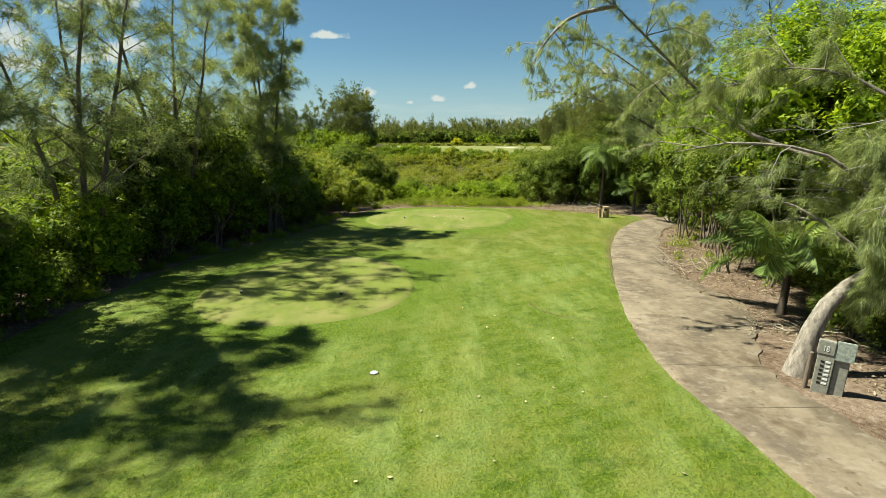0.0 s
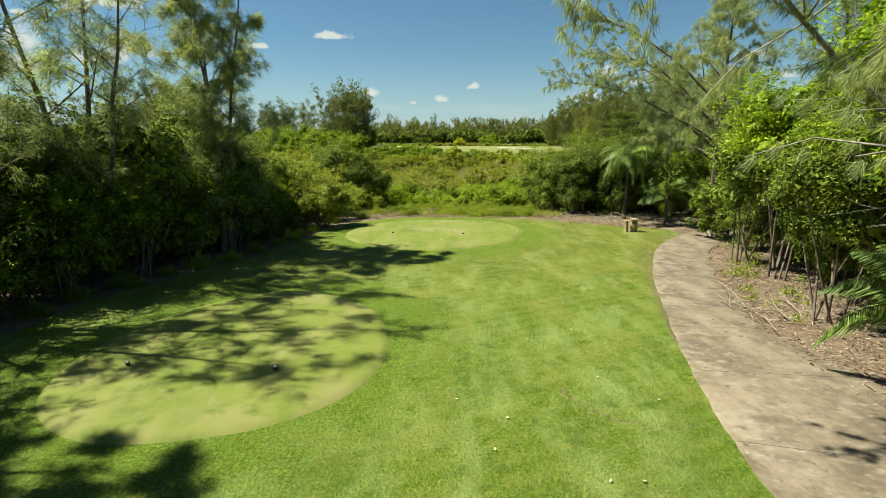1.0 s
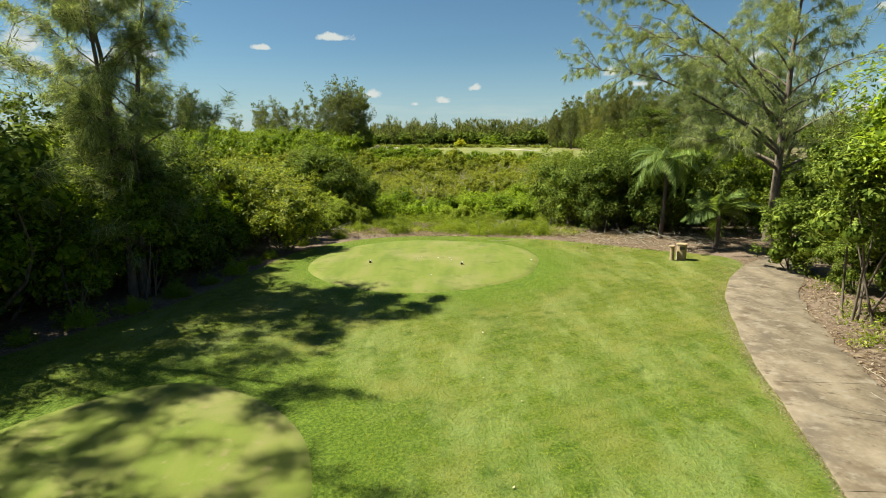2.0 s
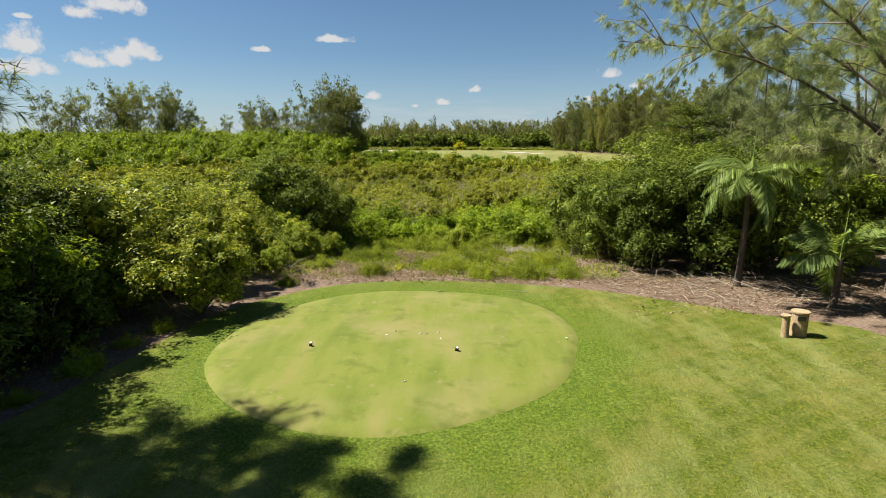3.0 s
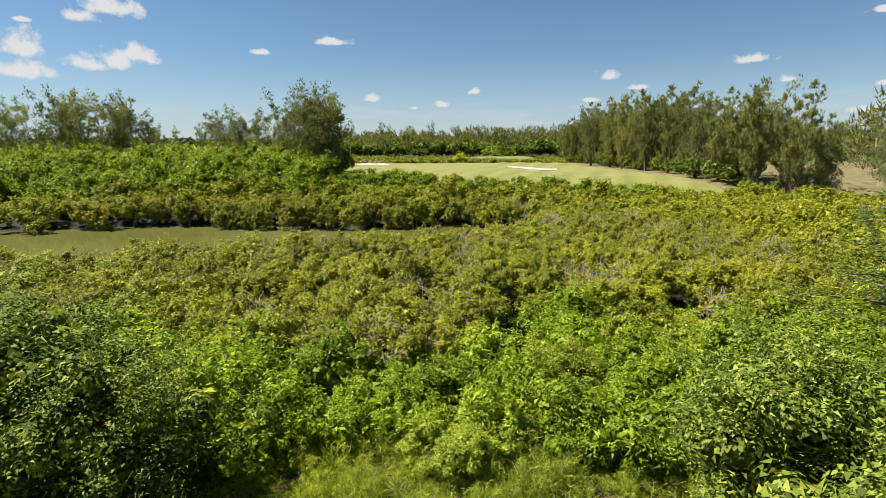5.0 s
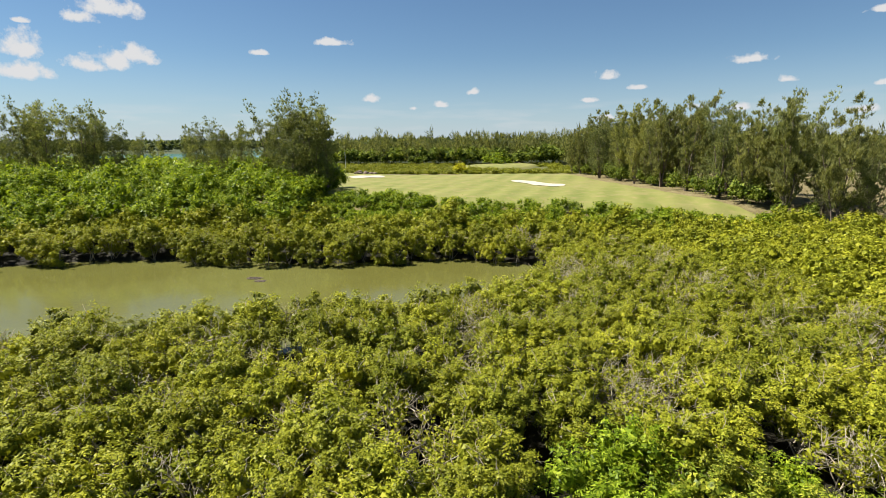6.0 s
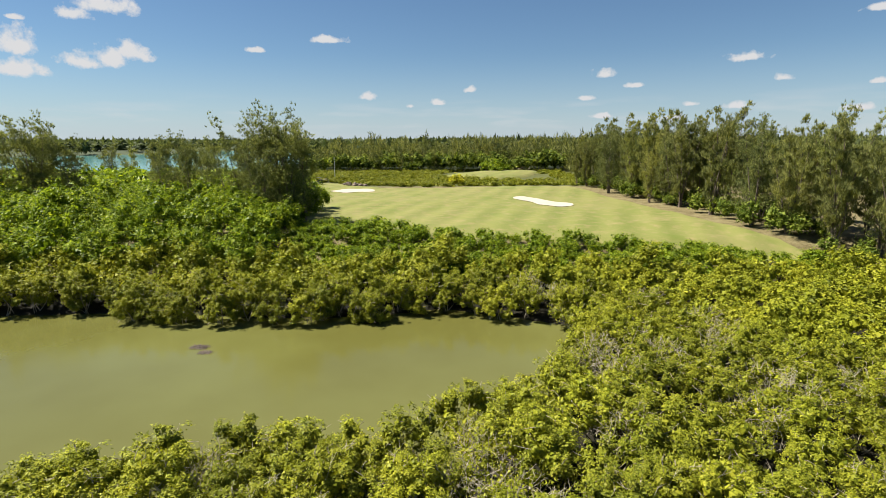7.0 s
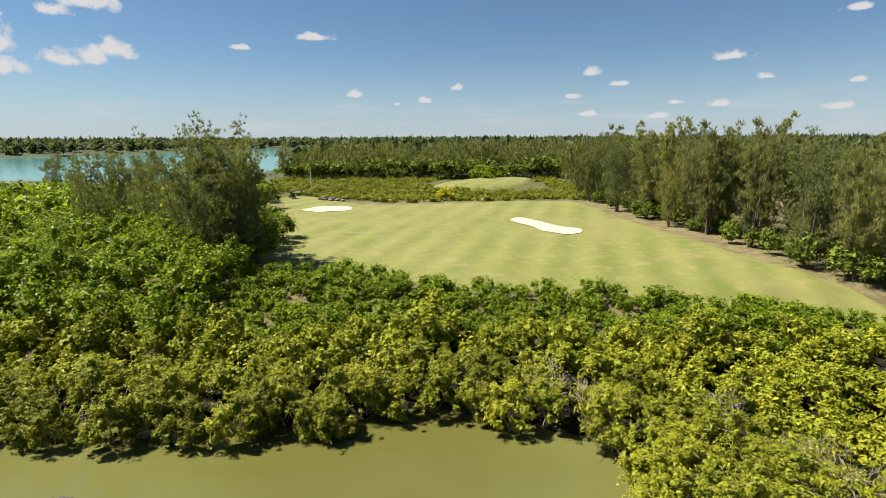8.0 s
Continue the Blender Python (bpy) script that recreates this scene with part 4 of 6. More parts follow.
# the dark shrub in the bright leaf: sun flecks under the trees put into colour
bright_mix = kind(("dark_shrub", "green broad-leaved shrub with sunlit leaves under the trees", "shrub", "shrubs round the tees"),
                  leafy_data(4.2, 2.2, 50, lobes=18, leaves=6000, leaf=0.15, low=0.05, stems=6, stem_r=0.045, puff=6, corners=3, core=0.35), (M_BARK, M_BRIGHT))
# bright leaf colour here too, in place of sunlight reaching the saplings
saplings = [kind(("sapling", "slim broad-leaved sapling with bare stems and dark glossy leaves", "sapling", "saplings under the casuarinas"),
                 leafy_data(5.0, 1.7, s, lobes=15, leaves=5200, leaf=0.14, low=0.32, stems=6, stem_r=0.05, puff=6, corners=3, core=0.4, split=True), (M_BARK, M_BRIGHT)) for s in (251, 252)]
scatter(saplings, [(-12.4, 11.2, 0.7), (-12.6, 14.8, 0.8), (-12.2, 18.2, 0.8), (-11.7, 21.8, 0.75), (-10.8, 24.6, 0.85), (-10.2, 27.2, 0.8), (-9.2, 29.2, 0.75), (-12.0, 28.8, 0.95), (-8.9, 32.8, 0.75), (-13.4, 23.6, 0.9)], 253)
scatter([bright_mix, dark_shrubs[0], bright_mix], [(-13.4, 9, 0.7), (-13.2, 13.5, 0.6), (-14.2, 17.5, 0.7), (-13.0, 21.5, 0.6), (-12.2, 24.8, 0.65), (-10.6, 27.8, 0.6), (-10.2, 31, 0.7), (-9.3, 34.2, 0.7), (-12.6, 32, 0.9),
                      (-17.5, 14.5, 0.7), (-20.5, 22, 0.8), (-14.5, 36, 1.0), (-22, 36, 1.2), (-15, 4, 0.9), (-14, -1, 0.9),
                      (-9.0, 36.4, 0.6), (-8.7, 33.2, 0.55), (-9.6, 30.4, 0.6), (-10.8, 28, 0.6), (-13.6, 31, 1.45), (-12.4, 22.8, 0.6), (-12.6, 19.4, 0.6), (-12.5, 16, 0.6), (-12.5, 12.6, 0.55), (-12.8, 10, 0.6), (-12, 34.5, 1.1), (-10.6, 38.6, 0.8)], 55)
bright_shrubs = [kind(("bright_shrub", "bushy shrub with bright green feathery leaves", "shrub", "bright shrubs on the slope"),
                      leafy_data(3.0, 1.9, s, lobes=16, leaves=3400, leaf=0.165, low=0.02, stems=5, stem_r=0.035, wide=0.45, puff=6, corners=3), (M_BARK, M_BRIGHT)) for s in (61, 62)]
scatter(bright_shrubs, [(-12.8, 27.6, 1.1), (-15.5, 24.5, 1.1), (-14.6, 19.3, 1.0), (-15.6, 15.2, 1.1), (-15.5, 8.5, 1.1), (-16.8, 29, 1.2), (-14.2, 13, 1.1), (-12.6, 24.2, 0.9), (-12.4, 17.6, 0.8), (-9.6, 35.2, 0.8), (-11.6, 30.2, 1.1), (-12.2, 9.0, 0.7), (-11.9, 14.2, 0.6), (-13, 6, 0.8)], 68)
feather_shrubs = [kind(("bright_shrub", "bushy shrub with bright green feathery leaves", "shrub", "bright shrubs on the slope"),
                       leafy_data(3.0, 1.9, s, lobes=18, leaves=8500, leaf=0.105, low=0.02, stems=5, stem_r=0.035, wide=0.45, puff=6, corners=3), (M_BARK, M_LEAFY)) for s in (163, 164)]
slope_left = filled(-31, -5.5, 37.5, 63, 3.0, 63, lambda x, y: x < -8.2 + max(0, 42 - y) * 0.3 + max(0, y - 46) * 0.35 and not (x > -9.5 and 45 < y < 52.5) and not (x > -14 and 42.8 < y < 50))
scatter(feather_shrubs, [s for s in slope_left if s[1] < 50 and s[0] > -20], 64, 0.95, 1.45)
scatter(feather_shrubs, [(-9.6, 43.6, 1.0), (-11.6, 44.6, 1.2), (-13.2, 46.8, 1.4), (-10.2, 46.8, 1.15), (-11.2, 49.4, 1.35), (-8.6, 45.6, 0.9)], 264)
scatter(bright_shrubs, [s for s in slope_left if not (s[1] < 50 and s[0] > -20)], 64, 0.95, 1.5)
slope_right = filled(4.0, 34, 52, 70, 3.1, 65, lambda x, y: x > 12 - (y - 52) * 0.75 and x > 4.0 and y < 69.5 - 0.1 * (x - 4))
scatter(bright_shrubs + feather_shrubs[:1], slope_right, 66, 0.8, 1.2)
scatter(bright_shrubs, [(-1.5, 58.0, 0.85), (1.3, 59.0, 0.9), (4.2, 57.8, 0.95), (-4.4, 57, 0.95), (6.8, 55.2, 1.0), (-0.2, 62, 0.95), (3.2, 62, 1.0), (-3.5, 61.5, 1.0), (-6.5, 59, 1.05), (6.0, 60.5, 1.0), (-5.2, 54.5, 0.8), (8.6, 58.5, 1.0), (0.0, 56.4, 0.7), (2.6, 56.2, 0.75), (-2.8, 56.2, 0.75), (1.5, 61, 0.95), (-1.8, 60.4, 0.9), (4.8, 60.2, 0.95), (-5.0, 59.2, 0.95), (5.2, 56, 0.8), (-0.3, 58.4, 0.9), (-8.2, 57.2, 1.0), (2.8, 59.4, 0.9)], 67)

def tiered_data(h, rx, seed, tiers=9, leaves=5200, leaf=0.26):
    """A tree whose leaves lie in flat shelves along level boughs."""
    r = np.random.default_rng(seed)
    k = np.linspace(0, 1, 7)
    wood = [tube(np.stack([0.25 * np.sin(3 * k), 0.2 * k, h * 0.95 * k], 1), 0.19 * (1 - 0.85 * k), 6)]
    p, up = [], []
    for n in range(tiers):
        z = h * (0.34 + 0.62 * n / (tiers - 1))
        reach = rx * (1.05 - 0.75 * (n / (tiers - 1)) ** 2)
        for b in range(5):
            th = b * 1.257 + n * 0.9 + r.normal(0, 0.2)
            ln = reach * r.uniform(0.7, 1.1)
            e = np.array([math.cos(th) * ln, math.sin(th) * ln, z + r.uniform(0.0, 0.5)])
            o = np.array([0.1, 0.1, z - 0.3])
            wood.append(tube(spline([o, (o + e) / 2 + np.array([0, 0, 0.25]), e], 5), 0.06 * np.linspace(1, 0.3, 5), 4))
            m = leaves // (tiers * 5)
            f = r.uniform(0.3, 1.08, m)
            p.append(o + (e - o) * f[:, None] + r.normal(0, 1, (m, 3)) * np.array([0.42, 0.42, 0.1]) + np.array([0, 0, 0.2]))
    p = np.concatenate(p)
    m = len(p)
    th = r.uniform(0, 2 * np.pi, m)
    d = unit(np.stack([np.cos(th), np.sin(th), r.normal(-0.1, 0.25, m)], 1))
    side = unit(np.cross(d, np.array([0, 0, 1.0]) + r.normal(0, 0.3, (m, 3))))
    ln = leaf * r.uniform(0.7, 1.25, m)
    return join(wood), kites(p, d, side, ln, ln * 0.5, 0.05, 0.6)


plant("layered_tree", "broad-leaved tree with dark leaves in level shelves", "tree", "", *tiered_data(9.6, 4.0, 168, tiers=8, leaves=15000, leaf=0.17), M_BARK, M_DARKLEAF, stand(17.2, 56.5))

# mangroves
def mangrove_ok(x, y):
    if x > 4 and y < 69 - 0.1 * (x - 4):
        return False
    if 57 + 0.02 * abs(x) < y < near_bank(x) - 1.2 and x < 13.5 and y > 62 - 0.04 * x:
        return True
    if x >= 12.5 and 64 < y < 122:
        return True
    return x < 15 and far_bank(x) + 0.35 < y < far_bank(x) + 13


MANG_TAGS = ("mangrove", "olive-green mangrove bush with bleached bare twigs", "mangrove", "mangroves along the creek")
def mang(seed, low, leaves, leaf=0.2, twig=22):
    return kind(MANG_TAGS, leafy_data(3.6, 2.1, seed, lobes=22, leaves=leaves, leaf=leaf, wide=0.6, low=low, stems=4, stem_r=0.04, twig=twig, shag=0.22, puff=5, corners=3, lobe=(0.22, 0.36), split=True), (M_TWIG, M_MANGROVE))


def on_bank(x, y):
    """Whether a spot lies on the water's edge."""
    return x < 14 and (abs(y - near_bank(x)) < 4.0 or 0 < y - far_bank(x) < 4.6)


dead_mangrove = [kind(("mangrove", "half-dead mangrove with pale bare twigs", "mangrove", "mangroves along the creek"),
                      leafy_data(3.7, 1.9, s, lobes=24, leaves=900, leaf=0.14, wide=0.55, low=0.3, stems=5, stem_r=0.045, twig=130, puff=5, core=0, lobe=(0.22, 0.36), split=True), (M_TWIG, M_MANGROVE)) for s in (66, 67)]
stand_mangroves = [mang(s, 0.2, 3900, 0.125) for s in (71, 72, 73)]
fine_mangroves = [mang(s, 0.2, 6200, 0.105, 34) for s in (78, 79)]
bank_mangroves = [mang(s, 0.04, 3200, 0.145) for s in (70, 69)]
spots = filled(-58, 62, 60, 128, 2.75, 74, mangrove_ok)
spots.sort(key=lambda s: math.hypot(s[0] - 2, (s[1] - 78) * 0.8))
bank_spots = [s for s in spots if on_bank(*s) and s[0] > -50]
stand_spots = [s for s in spots if not on_bank(*s)][:290 - len(bank_spots)]
far_stand = [s for s in spots if s not in bank_spots and s not in stand_spots]
near_spots = [s for n, s in enumerate(stand_spots) if n % 5 and 60 < s[1] < 84 and -22 < s[0] < 24]
scatter(fine_mangroves, near_spots, 75, 1.02, 1.22)
scatter(stand_mangroves, [s for n, s in enumerate(stand_spots) if n % 5 and s not in near_spots], 75, 0.98, 1.2)
scatter(dead_mangrove, stand_spots[::5], 76, 0.95, 1.1)
scatter(bank_mangroves, bank_spots, 77, 0.95, 1.2)


def tiled(name, data, mat, spots, seed, label, category, lo=0.85, hi=1.15):
    """Many plants that nobody could count, as one mesh."""
    r = np.random.default_rng(seed)
    v0, q0 = data[0]
    out = []
    for n, (x, y, *rest) in enumerate(spots):
        v, q = data[n % len(data)]
        th, s = r.uniform(0, 2 * np.pi), (rest[0] if rest else 1.0) * r.uniform(lo, hi)
        c, d = math.cos(th) * s, math.sin(th) * s
        out.append((np.stack([v[:, 0] * c - v[:, 1] * d + x, v[:, 0] * d + v[:, 1] * c + y, v[:, 2] * s * r.uniform(0.9, 1.15) + at_ground(x, y, 0.1)], 1), q))
    ob = new(name, mesh_of(name, *join(out), mat))
    return tagged(ob, label, category, kind="stuff")


mang_mid = [leafy_data(3.6, 2.1, s, lobes=13, leaves=700, leaf=0.26, wide=0.6, low=0.22, stems=1, shag=0.25, puff=5, corners=3)[1] for s in (176, 177)]
mang_far = [leafy_data(3.5, 2.1, s, lobes=16, leaves=210, leaf=0.54, wide=0.55, low=0.3, stems=1, shag=0.25, corners=3, core=0)[1] for s in (76, 77)]
tiled("mangrove_stand", mang_mid, M_MANGROVE, far_stand, 178, "olive-green mangrove bushes in a close stand", "mangroves")
tiled("mangrove_thicket", mang_far, M_MANGROVE, filled(-150, -58, 60, 120, 4.0, 78, mangrove_ok) + filled(62, 130, 64, 122, 4.5, 79, mangrove_ok), 80,
      "dense olive-green mangrove thicket", "mangroves")

# canopy of bright broad-leaved scrub beyond the creek
canopy = [leafy_data(4.6, 2.6, s, lobes=16, leaves=1250, leaf=0.28, wide=0.6, low=0.08, stems=1, puff=6, corners=3)[1] for s in (81, 82)]
tiled("scrub_canopy", canopy, M_BRIGHT, filled(-100, -19, 121, 162, 3.8, 83, lambda x, y: y > far_bank(x) + 12), 85, "bright green broad-leaved scrub canopy", "scrub", 0.8, 1.3)
canopy_far = [leafy_data(4.6, 3.4, s, lobes=14, leaves=200, leaf=0.9, wide=0.55, low=0.3, stems=1, corners=3, core=0)[1] for s in (93, 94)]
tiled("scrub_canopy_beyond", canopy_far, M_BRIGHT, filled(-150, -34, 162, 215, 6.5, 84), 95, "bright green scrub canopy towards the lagoon", "scrub", 0.8, 1.25)
hedge = [leafy_data(1.9, 1.7, s, lobes=14, leaves=650, leaf=0.26, wide=0.5, low=0.05, stems=1, corners=3)[1] for s in (86, 87)]
tiled("fairway_hedge", hedge, M_BRIGHT, filled(-20, 50, 122.5, 138, 2.2, 88, lambda x, y: y < np.interp(x, [-17, -7, 5, 16, 28, 33, 43, 60], [140, 137, 134, 132.6, 130.6, 129.2, 127.2, 125.5])), 89,
      "low bright green shrubs along the fairway", "shrubs", 0.8, 1.15)
tiled("right_undergrowth", [leafy_data(4.5, 2.4, 90, lobes=16, leaves=650, leaf=0.42, low=0.0, stems=1, corners=3)[1]], M_DARKLEAF,
      filled(39, 56, 118, 212, 3.6, 91, lambda x, y: np.interp(y, [118, 128, 140, 165, 205, 215], [50.2, 49.4, 46.4, 42.8, 38.8, 38]) < x < np.interp(y, [118, 128, 140, 165, 205, 215], [57, 57, 54, 50, 46, 46])),
      92, "dark green undergrowth at the foot of the far wood", "undergrowth", 0.45, 0.85)

# far she-oaks
FAR_TAGS = ("casuarina_tree", "far casuarina with dense olive-green feathery crown", "tree", "casuarinas along the fairway")
far_oaks = [kind(FAR_TAGS, plume_data(15, s, st, lm, 5, 5, 14, length=0.5, width=0.055, splay=sp, reach=0.125, rise=1.9, droop=-0.9, bare=0.05, trunk_r=0.13, fine=False, even=0.45, tuft=0.2), (M_BARK, M_FARNEEDLE))
            for s, st, lm, sp in ((101, 4, 13, 0.13), (102, 3, 17, 0.1), (103, 5, 11, 0.15))]
grove_oaks = [kind(("casuarina_tree", "far casuarina with rounded olive-green feathery crown", "tree", "casuarinas along the fairway"),
                   plume_data(14, s, st, 14, 5, 6, 15, length=0.38, width=0.05, splay=sp, reach=0.2, rise=1.1, droop=-0.35, bare=0.06, trunk_r=0.13, fine=False, even=0.4, tuft=0.3), (M_BARK, M_GROVE)) for s, st, sp in ((107, 4, 0.2), (108, 3, 0.2), (109, 3, 0.14))]
scatter(grove_oaks, [(-21.8, 141.5, 1.06), (-24.8, 140.2, 1.0), (-19.8, 143.2, 1.05), (-23.4, 143.2, 1.15), (-26, 144.5, 1.0), (-24, 148.5, 1.0), (-30, 147, 1.05), (-34, 150, 0.9), (-39, 154, 0.85), (-44, 158, 0.9), (-47, 155, 0.8), (-67, 151, 1.05), (-62.5, 154, 0.85), (-70, 154, 1.1), (-74, 150, 1.1), (-80, 153, 1.1), (-88, 156, 1.1), (-50, 160, 0.88), (-71, 158, 1.12),
                   (-77, 155, 1.15), (-83, 159, 1.15), (-92, 152, 1.05), (-101, 158, 1.1), (-110, 151, 1.1), (-97, 219, 0.85), (-89, 215, 0.8), (-81, 219, 0.85), (-61, 198, 0.8), (-55, 196, 0.85), (-49, 201, 0.8), (-67, 206, 0.8)], 104, 0.95, 1.06)
row = filled(40, 72, 124, 216, 5.0, 105, lambda x, y: 0 < x - np.interp(y, [118, 128, 140, 165, 205, 215], [50.6, 49.6, 46.6, 43, 39, 38]) < 15)
scatter([far_oaks[0], grove_oaks[0], far_oaks[1], grove_oaks[2], far_oaks[2]], [(x, y, 0.97) for x, y in row], 106, 0.7, 1.2)
wood_far = [plume_data(12, s, 2, 12, 3, 2, 3, length=1.7, width=0.26, splay=0.12, reach=0.2, rise=1.2, droop=-0.6, bare=0.03, fine=False, even=0.5, tuft=0.4)[1] for s in (111, 112, 113)]
far_spots = filled(-60, 200, 300, 350, 7.0, 114, lambda x, y: lagoon_depth(x, y) < 0.1 and y > 298 + 0.05 * x) + filled(-60, 330, 350, 400, 13, 117, lambda x, y: lagoon_depth(x, y) < 0.1) + filled(80, 170, 110, 300, 12, 115) + filled(40, 92, 216, 300, 7.0, 116, lambda x, y: x > 46 + 0.1 * (y - 216))
tiled("far_wood", wood_far, M_FARNEEDLE, far_spots, 118, "far wood of olive-green casuarinas", "wood", 0.65, 1.2)
tiled("far_understory", canopy_far, M_DARKLEAF, filled(-60, 330, 296, 330, 6.5, 119, lambda x, y: lagoon_depth(x, y) < 0.1) + filled(44, 100, 214, 296, 8, 120, lambda x, y: x > 48 + 0.1 * (y - 216)), 125, "dense olive-green understorey of the far wood", "undergrowth", 0.9, 1.8)
heath = [leafy_data(0.75, 2.6, s, lobes=12, leaves=230, leaf=0.44, low=0.0, stems=1, flat=0.3, corners=3, core=0)[1] for s in (121, 122)]
tiled("heath", heath, M_MANGROVE, filled(-60, 52, 206, 300, 4.0, 123, lambda x, y: y > np.interp(x, [-60, -33, -24, -6, 14, 36, 52], [228, 230, 217, 205, 209, 211, 214]) and not (math.hypot(x - 22, (y - 268) * 0.75) < 22)),
      124, "low olive-green heath beyond the fairway", "heath")
ridge = [leafy_data(9, 7, s, lobes=12, leaves=32, leaf=5.5, low=0.0, stems=1, corners=3, core=0)[1] for s in (131, 132)]
rr = np.random.default_rng(133)
horizon = []
for n in range(3200):
    a, d = radians(rr.uniform(-52, 52)), 420 * math.exp(rr.uniform(0, 2.3))
    x, y = math.sin(a) * d, math.cos(a) * d
    if lagoon_depth(x, y) < 0.05:
        horizon.append((x, y, 0.9 + d / 2200))
tiled("distant_wood", ridge, M_DISTANT, horizon, 134, "distant low woodland to the horizon", "wood")

tiled("side_thicket", [leafy_data(4.2, 3.0, s, lobes=12, leaves=190, leaf=0.75, wide=0.55, low=0.0, stems=1, corners=3, core=0)[1] for s in (135, 136)], M_DARKLEAF,
      filled(-75, -20, -30, 65, 4.4, 137, lambda x, y: x < -24 and (x < -31 or y < 37)) + filled(18, 75, -30, 66, 4.4, 138, lambda x, y: y < 30 or x > 26), 139, "dense green thicket behind the trees", "thicket", 0.8, 1.2)

# ---- slope and verges ----
def soft_shrub_data(h, rad, seed, n=600, count=12):
    """A soft feathery shrub of rising thin shoots."""
    r = np.random.default_rng(seed)
    a = unit(r.normal(0, 1, (n, 3)))
    a[:, 2] = np.abs(a[:, 2])
    foot = a * np.array([rad, rad, h]) * r.uniform(0.2, 1.0, (n, 1)) * (0.7 + 0.3 * np.sin(a[:, :1] * 5 + seed) * np.sin(a[:, 1:2] * 6))
    crown = strands(foot, unit(a + np.array([0, 0, 0.35])), count, 0.2, 0.016, 0.05, 1.0, seed + 1)
    stems = []
    for _ in range(6):
        e = a[r.integers(0, n)] * np.array([rad, rad, h]) * 0.8
        stems.append(tube(spline([(0, 0, -0.05), e * 0.5 + r.normal(0, 0.05, 3), e], 4), [0.02, 0.016, 0.01, 0.004], 3))
    return join(stems), crown


ferns = [kind(("soft_shrub", "low feathery yellow-green shrub on dry slope", "shrub", "feathery shrubs on the slope"), soft_shrub_data(1.1, 1.15, s), (M_TWIG, M_FERN)) for s in (141, 142)]
scatter(bright_shrubs, [(-9.8, 41.2, 0.7), (-7.4, 54.4, 0.9)], 144)
scatter(ferns, [(-9.6, 26.4, 0.6), (-8.3, 29.2, 0.6), (-7.6, 32.4, 0.6), (-7.2, 35.2, 0.55), (-6.6, 38.4, 0.6), (-10.8, 23.4, 0.6), (-11.5, 20.2, 0.6), (-11.7, 16.4, 0.6), (-11.9, 12.4, 0.7), (-10.2, 25, 0.5), (-8.8, 27.6, 0.55), (-7.5, 34, 0.5), (-5.2, 40.4, 0.5), (-7.9, 30.8, 0.5), (-11.4, 21.8, 0.5), (-11.8, 14.4, 0.5)], 146)
tall_ferns = [kind(("soft_shrub", "tall feathery yellow-green shrub on dry slope", "shrub", "feathery shrubs on the slope"), leafy_data(2.1, 1.35, s, lobes=14, leaves=6500, leaf=0.1, wide=0.42, low=0.0, stems=6, stem_r=0.025, puff=6, corners=3), (M_TWIG, M_FERN)) for s in (147, 148)]
scatter(tall_ferns, [(-6.1, 46.8, 0.9), (-7.4, 48.2, 1.1), (-8.8, 47.2, 1.1), (-5.3, 48.8, 0.75), (-9.6, 49.2, 1.2), (-7.3, 44.6, 0.85), (-9.3, 45.0, 1.0), (-11.2, 47.4, 1.2), (-11.6, 45, 1.1), (-12.8, 48.5, 1.2), (-6.6, 43.0, 0.6)], 145, 0.9, 1.1)
CLUMPS = [(-2.0, 42.4, 0.8), (0.3, 44.1, 0.7), (1.3, 43.2, 0.85), (2.5, 41.9, 0.9), (3.5, 42.1, 0.75), (4.4, 41.9, 1.0), (6.1, 42.0, 0.9), (-0.1, 45.0, 0.7), (0.7, 45.1, 0.8), (1.5, 45.0, 0.8), (2.3, 44.8, 0.8),
          (5.8, 44.9, 0.85), (6.5, 45.0, 0.8), (-3.3, 46.8, 0.85), (-2.6, 47.0, 0.95), (-2.0, 46.8, 0.7), (-4.7, 44.2, 0.75), (2.9, 45.4, 0.7), (4.4, 44.8, 0.6), (1.3, 47.5, 0.65), (2.0, 47.6, 0.75),
          (3.7, 47.4, 0.7), (5.0, 48.2, 0.6), (5.9, 46.6, 0.6), (5.4, 47.1, 0.55), (-4.0, 48.0, 0.8), (-5.6, 46.2, 0.9)]
scatter(ferns, CLUMPS, 143, 0.92, 1.12)
rf = np.random.default_rng(152)
scatter(ferns, [(CLUMPS[i][0] + rf.normal(0, 0.55), max(CLUMPS[i][1] + rf.normal(0.2, 0.45), 42.0), rf.uniform(0.3, 0.6)) for i in rf.integers(0, len(CLUMPS), 46)], 154)
slope_spots = filled(-7.2, 9.6, 51, 57.5, 1.5, 149, lambda x, y: y > np.interp(x, [-7, 2, 4, 6.4, 8], [51, 51.2, 53.2, 53, 51]))
scatter(ferns, [(x, y, 0.85 + 0.08 * (y - 51)) for x, y in slope_spots], 150, 0.8, 1.35)
scatter(tall_ferns, [(0.6, 55.0, 0.8), (1.9, 54.6, 0.9), (3.0, 55.6, 0.95), (2.4, 56.8, 1.0)], 155)

LITTER_ZONES = [(-8.5, 8.5, 40.6, 56, 15000), (-8.5, 9, 40.4, 47, 14000), (7, 19, 36.5, 43.5, 10000), (8.6, 14.5, 8, 33, 17000), (-15, -8, 4, 40, 3000)]


def on_path(x, y):
    d = np.hypot(PATH_LINE[:, 0] - x, PATH_LINE[:, 1] - y)
    return d.min() < 1.0


